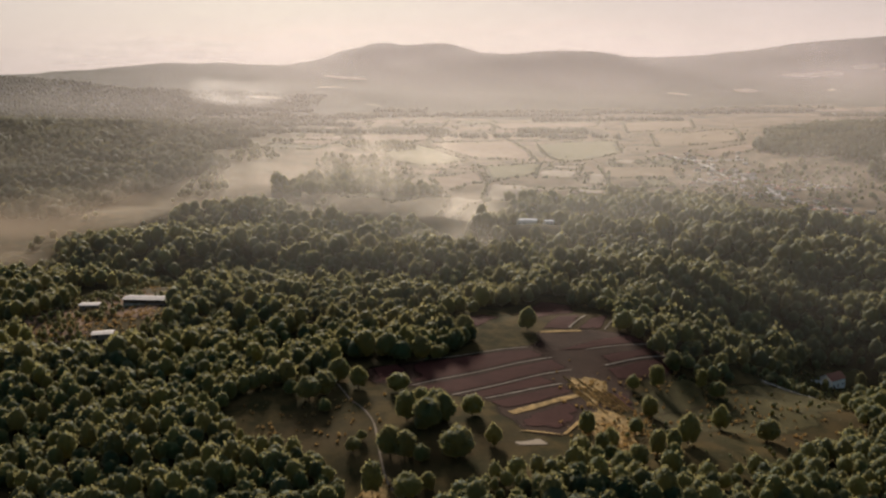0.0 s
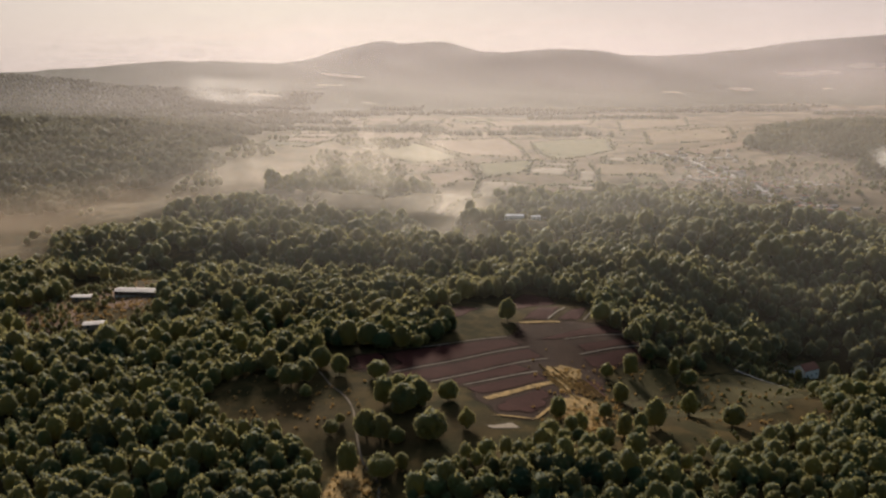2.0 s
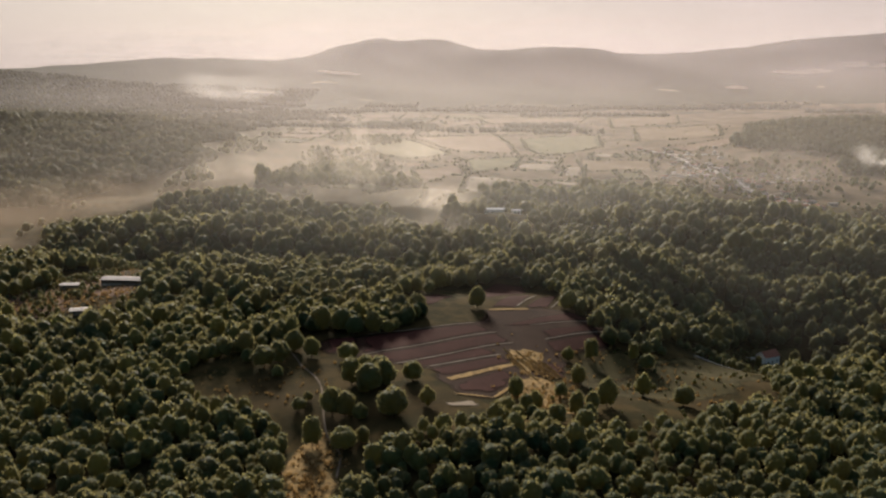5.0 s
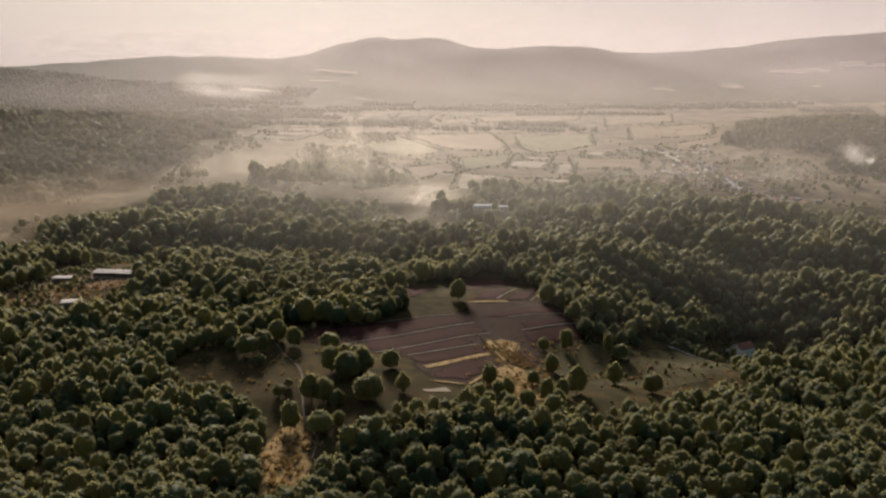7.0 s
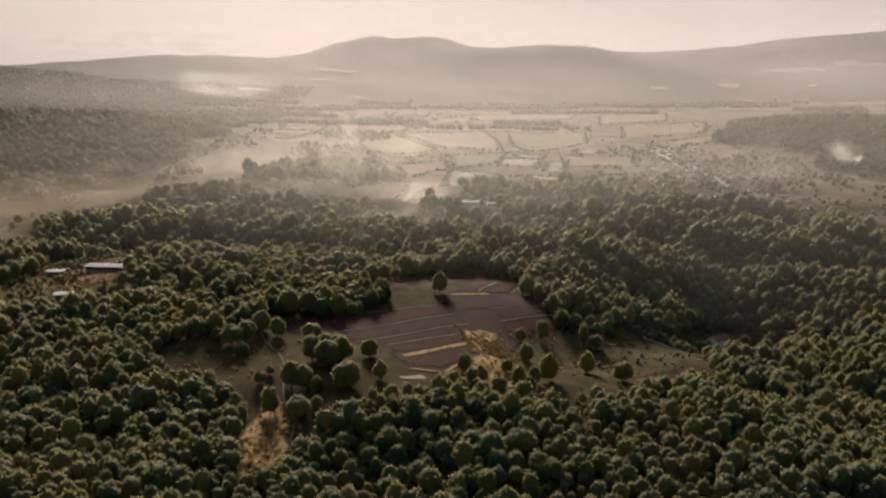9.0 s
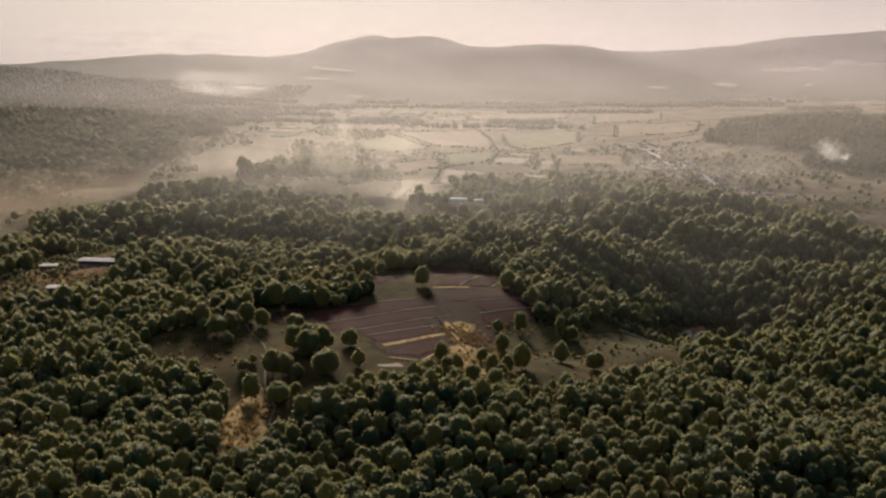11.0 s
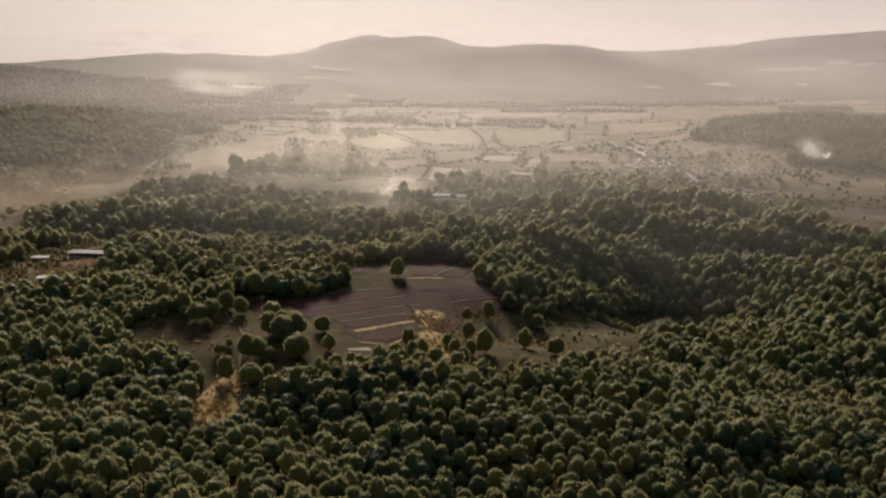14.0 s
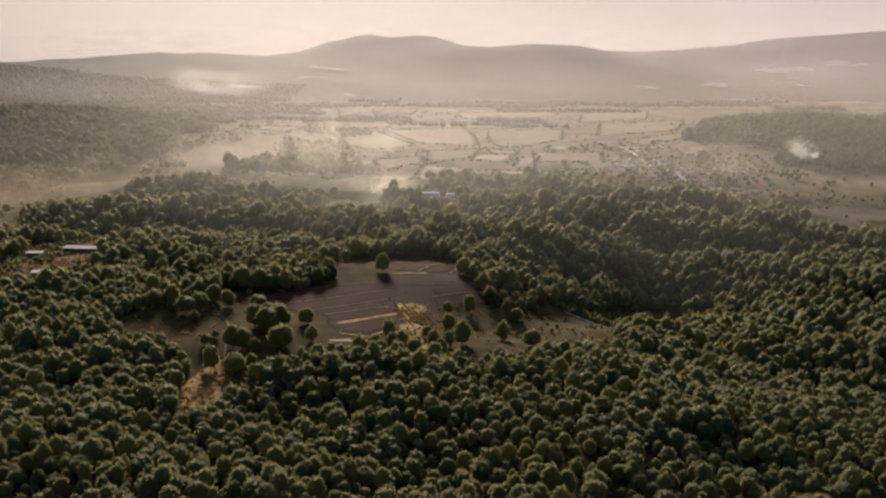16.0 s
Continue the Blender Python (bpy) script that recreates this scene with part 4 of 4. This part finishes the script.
def house(name, x, y, turn, l, w, z, rise, wall, roof, label, windows=3, group="", lift=0.0):
    ob = thing(name, x, y, turn, lift)
    part("wall", gable_walls(bmesh.new(), l, w, z, rise), wall, ob)
    part("roof", gable_roof(bmesh.new(), l, w, z, rise), roof, ob)
    for s in (-1, 1):
        for k in range(windows):
            cx = -l / 2 + l * (k + 0.5) / windows
            door = s < 0 and k == windows // 2
            part("door" if door else "window", box(bmesh.new(), cx - 0.5, cx + 0.5, s * w / 2 - 0.06, s * w / 2 + 0.06, 0.0 if door else 0.95, 2.05), M_TIMBER if door else M_DARK, ob)
    return tagged(ob, label, "house", group)


def long_shed(x, y, turn, l, w, z, rise, label):
    """An open-fronted shed: tin roof on posts, back wall, side walls."""
    ob = thing("long_shed", x, y, turn)
    part("back_wall", box(bmesh.new(), -l / 2, l / 2, w / 2 - 0.2, w / 2, -1, z), M_TIMBER, ob)
    for s in (-1, 1):
        part("side_wall", box(bmesh.new(), s * l / 2 - 0.1, s * l / 2 + 0.1, -w / 2 + 0.3, w / 2 - 0.2, -1, z), M_TIMBER, ob)
    part("front_wall", box(bmesh.new(), -l / 2 + 0.1, l / 2 - 0.1, -w / 2 + 0.2, -w / 2 + 0.4, -1, 1.0), M_STONE, ob)
    n = int(l / 3)
    for k in range(n + 1):
        px = -l / 2 + 0.15 + (l - 0.3) * k / n
        part("post", box(bmesh.new(), px - 0.09, px + 0.09, -w / 2 + 0.02, -w / 2 + 0.2, -1, z), M_TIMBER, ob)
    roof = part("roof", gable_roof(bmesh.new(), l, w, z, rise, 0.5), M_TIN, ob, "pale tin sheet roof")
    for k in range(int(l / 1.0)):
        px = -l / 2 + 0.5 + k * 1.0
        for s in (-1, 1):
            bm = bmesh.new()
            pts = [(px - 0.05, s * (w / 2 + 0.5), z - rise / w), (px + 0.05, s * (w / 2 + 0.5), z - rise / w), (px + 0.05, 0, z + rise), (px - 0.05, 0, z + rise)]
            lo = [bm.verts.new((a, b, c + 0.13)) for a, b, c in pts]
            hi = [bm.verts.new((a, b, c + 0.19)) for a, b, c in pts]
            bm.faces.new(hi)
            for i in range(4):
                bm.faces.new((lo[i], lo[(i + 1) % 4], hi[(i + 1) % 4], hi[i]))
            bmesh.ops.recalc_face_normals(bm, faces=bm.faces)
            part("roof_rib", bm, M_TIN, roof)
    return tagged(ob, label, "shed")


long_shed(-181, 512, -5, 25, 9, 3.3, 0.7, "long open-fronted farm shed with a pale tin roof")
house("farm_hut", -214, 512, 3, 11, 6, 2.5, 0.45, M_TIMBER, M_TIN, "small timber farm hut with a tin roof", 2)
house("farm_hut", -184, 455, 14, 10, 6.5, 2.4, 0.5, M_TIMBER, M_TIN, "low farm hut with a pale tin roof among trees", 2)
house("ravine_house", 200, 490, 30, 11, 7.5, 4.6, 2.6, M_WHITE, M_TILE, "white plastered house with a red clay tile roof in the ravine", 3)
house("white_building", 50, 738, -4, 16, 9, 3.8, 0.6, M_WHITE, M_BRIGHT, "long white building with a pale roof in a clearing", 4)
house("white_building", 68, 742, 10, 7, 6, 3.0, 0.4, M_WHITE, M_BRIGHT, "small white outbuilding beside the long one", 2)
STREETS = [[(318, 1330), (326, 1255), (331, 1169)], [(340, 1200), (350, 1150), (359, 1054), (354, 1010)], [(338, 1150), (347, 1100), (357, 1002), (369, 955), (374, 880)], [(352, 1080), (400, 1075), (450, 1090)], [(296, 1372), (330, 1300), (400, 1290)], [(346, 1129), (310, 1110), (280, 1120)]]
for k in range(150):  # the village: houses along its streets, and a few apart
    street = STREETS[(0, 1, 1, 2, 2, 2, 3, 4, 5)[k % 9]]
    leg = int(rng.integers(0, len(street) - 1))
    (x0, y0), (x1, y1) = street[leg], street[leg + 1]
    way, t, side = math.hypot(x1 - x0, y1 - y0), float(rng.random()), float(rng.choice([-1, 1])) * float(rng.uniform(6, 11) if k % 4 else rng.uniform(14, 46))
    x, y = x0 + (x1 - x0) * t - (y1 - y0) / way * side, y0 + (y1 - y0) * t + (x1 - x0) / way * side
    roof = (M_TILE, M_TIN, M_TILE, M_STONE, M_STONE)[int(rng.integers(0, 5))]
    turn = math.degrees(math.atan2(y1 - y0, x1 - x0)) + float(rng.normal(0, 6)) + (90 if rng.random() < 0.5 else 0)
    house("village_house", x, y, turn, float(rng.uniform(5, 9)), float(rng.uniform(4, 6)), float(rng.uniform(2.3, 3.2)), float(rng.uniform(0.4, 1.1)), (M_PLASTER, M_STONE)[k % 2], roof,
          "small village house with plastered walls" if k % 2 == 0 else "small village house with stone walls", 2, "village houses")
for street in STREETS:
    tagged(ribbon("village_street", street, 7, M_LANE, 0.7, 6), "pale dusty village street between houses", "street", kind="structure")

def wooden_pole(x, y, tall):
    """A bare pole with a short cross-arm and two insulators."""
    ob = thing("utility_pole", x, y)
    bm = bmesh.new()
    bmesh.ops.create_cone(bm, cap_ends=True, segments=8, radius1=0.16, radius2=0.1, depth=tall + 0.8, matrix=Matrix.Translation((0, 0, tall / 2 - 0.4)))
    part("pole", bm, M_TIMBER, ob)
    part("cross_arm", box(bmesh.new(), -0.8, 0.8, -0.06, 0.06, tall - 0.6, tall - 0.45), M_TIMBER, ob)
    for px in (-0.65, 0.65):
        bm = bmesh.new()
        bmesh.ops.create_cone(bm, cap_ends=True, segments=8, radius1=0.07, radius2=0.05, depth=0.2, matrix=Matrix.Translation((px, 0, tall - 0.35)))
        part("insulator", bm, M_WHITE, ob)
    return tagged(ob, "weathered wooden pole beside the farm hut", "pole")


wooden_pole(-196, 500, 8.0)

wall = thing("garden_wall", 190, 481, -8)
part("masonry", box(bmesh.new(), -5, 5, -0.15, 0.15, -1.5, 2.2), M_WHITE, wall)
part("coping", box(bmesh.new(), -5.1, 5.1, -0.22, 0.22, 2.2, 2.32), M_STONE, wall)
tagged(wall, "low white garden wall beside the ravine house", "wall")

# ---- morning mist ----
def veil(name, y, x0, x1, z0, z1, mat, label, cols=40, rows=6, wave=12.0, fade=0.2, foot=8.0, right=None, off_sun=0.0):
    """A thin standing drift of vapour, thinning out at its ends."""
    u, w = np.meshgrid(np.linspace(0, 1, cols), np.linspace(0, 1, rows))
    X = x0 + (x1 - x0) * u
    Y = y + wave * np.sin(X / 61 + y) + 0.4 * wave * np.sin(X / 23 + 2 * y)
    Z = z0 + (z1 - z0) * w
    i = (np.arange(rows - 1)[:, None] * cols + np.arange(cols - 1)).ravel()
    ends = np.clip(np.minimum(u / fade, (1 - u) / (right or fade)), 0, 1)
    turn = np.clip((np.abs(X / y + 0.04) - 0.08) / 0.34, 0, 1) * np.where(X < 0, 0.55, 1.0)  # thinned off the sun's bearing: its brighter haze is put into the density
    ends = ends * (1 - off_sun * turn * turn * (3 - 2 * turn))
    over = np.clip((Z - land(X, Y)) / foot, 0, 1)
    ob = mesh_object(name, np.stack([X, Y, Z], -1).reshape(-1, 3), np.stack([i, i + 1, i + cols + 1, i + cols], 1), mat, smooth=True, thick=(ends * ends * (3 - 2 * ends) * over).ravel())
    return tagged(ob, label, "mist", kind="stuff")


# distance and thickness of each haze sheet, standing in for aerial haze
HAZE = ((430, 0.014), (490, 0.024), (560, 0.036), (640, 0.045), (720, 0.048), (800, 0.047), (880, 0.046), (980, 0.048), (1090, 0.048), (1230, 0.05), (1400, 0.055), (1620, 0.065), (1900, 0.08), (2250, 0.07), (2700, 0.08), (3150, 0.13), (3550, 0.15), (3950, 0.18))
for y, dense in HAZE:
    # tint painted by distance as well: warm nearby, dim grey far out
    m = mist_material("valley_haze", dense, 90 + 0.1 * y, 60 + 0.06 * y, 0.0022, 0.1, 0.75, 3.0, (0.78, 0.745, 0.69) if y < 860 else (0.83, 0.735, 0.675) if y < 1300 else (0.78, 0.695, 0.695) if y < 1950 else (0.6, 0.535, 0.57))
    veil("valley_haze", y, -0.48 * y - 60 - 0.26 * max(0, y - 1150), 0.75 * y + 330, -60, 110 + 0.125 * y, m, "thin tinted sheet of morning haze over the valley", 60, 24, 16.0, 0.3, 28.0, 0.15, 0.5 if y < 700 else 0.4 if y < 1450 else 0.35 if y < 1950 else 0.0)
thin = mist_material("mist_bank", 0.09, 10, 30, 0.005, 0.1, 0.85, 2.0, (0.8, 0.66, 0.52))
mid = mist_material("mist_bank", 0.15, 16, 30, 0.005, 0.1, 0.85, 2.0, (0.78, 0.63, 0.48))
m = mist_material("mist_bank", 0.2, 16, 30, 0.005, 0.1, 0.85, 2.0, (0.84, 0.73, 0.62))
for y, x0, x1 in ((640, -480, -275), (690, -520, -300), (745, -540, -310), (805, -560, -290), (860, -520, -240), (915, -500, -170), (970, -470, -140), (1030, -440, -110), (1090, -430, -30), (1160, -420, 60), (1240, -430, 120), (1330, -430, 160)):
    veil("mist_bank", y, x0, x1, -50, 34, thin if y < 780 else mid if y < 1000 else m, "low glowing mist bank in the side valley", 60, 24, 18, 0.3, 8.0)
# dull-toned sheets that paint a softer, hazier hill
m = mist_material("hill_haze", 0.045, 120, 110, 0.003, 0.1, 0.8, 2.0, (0.5, 0.46, 0.41))
for y, x0, x1 in ((790, -700, -150), (870, -760, -160), (960, -800, -160), (1060, -860, -150)):
    veil("hill_haze", y, x0, x1, -50, 120, m, "soft haze against the wooded hill", 40, 16, 18, 0.25, 20.0, 0.5)
# dim grey tone, so the painted haze mutes and darkens the ridge
m = mist_material("ridge_haze", 0.17, 160, 150, 0.002, 0.1, 0.8, 2.0, (0.4, 0.375, 0.365))
for y, x0, x1 in ((1660, -1500, -300), (1800, -1600, -300), (2000, -1700, -350)):
    veil("ridge_haze", y, x0, x1, -50, 160, m, "grey haze before the far wooded ridge", 40, 16, 18, 0.1, 40.0, 0.4)
# upright streaks in the mist's density imitate sun rays
m = mist_material("mist_column", 0.19, 44, 50, 0.026, 0.46, 0.72, 0.15, (0.88, 0.79, 0.68))
for y, x0, x1 in ((960, -330, 20), (1040, -330, 40), (1120, -340, 60), (1210, -360, 60), (1310, -380, 80)):
    veil("mist_column", y, x0, x1, -20, 46, m, "mist over the valley with upright ray-like streaks", 50, 18, 14, 0.35, 14.0)
gap_mist = mist_material("mist_wisp", 0.42, 20, 36, 0.012, 0.24, 0.72, 1.4, (0.86, 0.77, 0.66))
low_mist = mist_material("mist_wisp", 0.14, 18, 34, 0.012, 0.3, 0.72, 1.4, (0.84, 0.74, 0.63))
for y, x0, x1 in ((690, -70, 40), (735, -60, 40), (780, -60, 50), (830, -60, 55)):
    veil("mist_wisp", y, x0, x1, -30, 34, gap_mist, "low mist drifting through a gap in the woods", 30, 14, 10, 0.35)
for y, x0, x1 in ((800, -200, -20), (860, -240, 40), (930, -230, 40)):
    veil("mist_wisp", y, x0, x1, -30, 34, low_mist, "thin mist lying before the wooded knoll", 30, 14, 10, 0.35)
m = mist_material("thin_mist", 0.16, 18, 34, 0.012, 0.36, 0.72, 1.4, (0.84, 0.74, 0.66))
for y, x0, x1 in ((800, 60, 190), (985, 180, 420), (1060, 200, 520), (1210, 250, 560)):
    veil("thin_mist", y, x0, x1, -30, 34, m, "thin mist drifting over the village", 30, 14, 10, 0.35)
m = mist_material("cloud_patch", 0.55, 95, 60, 0.006, 0.3, 0.7, 2.0)
for y, x0, x1 in ((2450, -760, -480), (2560, -820, -460)):
    veil("cloud_patch", y, x0, x1, 0, 100, m, "bright low cloud lying against the far slope", 30, 12, 20, 0.4, 14.0)

m = mist_material("cloud_bank", 0.5, 270, 90, 0.0016, 0.36, 0.64, 7.0, (0.33, 0.315, 0.31))
veil("cloud_bank", 4700, -2500, -900, 130, 290, m, "faint grey cloud bank low over the horizon", 40, 10, 30, 0.4, 10.0)


def smoke_plume(x, y):
    """A small drifting column of smoke: a few thin curls of vapour."""
    z = float(land(x, y))
    m = mist_material("smoke", 0.3, z + 40, 30, 0.05, 0.38, 0.72, 1.0)
    ob = thing("smoke_plume", x, y)
    for k in range(4):
        cols, rows = 16, 10
        u, w = np.meshgrid(np.linspace(-1, 1, cols), np.linspace(0, 1, rows))
        wide = 7 + 17 * np.sin(np.pi * np.clip(w * 1.1, 0, 1)) ** 0.7
        X = 34 * (1 - w) ** 1.5 - 16 + u * wide
        Y = k * 4.0 + 3 * np.sin(3 * u + k)
        soft = np.clip(1 - np.abs(u) ** 1.6, 0, 1) * np.clip(w / 0.25, 0, 1) * np.clip((1 - w) / 0.3, 0, 1)
        i = (np.arange(rows - 1)[:, None] * cols + np.arange(cols - 1)).ravel()
        mesh_object("curl", np.stack([X, Y, 46 * w + 2], -1).reshape(-1, 3), np.stack([i, i + 1, i + cols + 1, i + cols], 1), m, parent=ob, smooth=True, thick=soft.ravel())
    return tagged(ob, "pale smoke rising from a field fire near the village", "smoke")


smoke_plume(530, 1110)
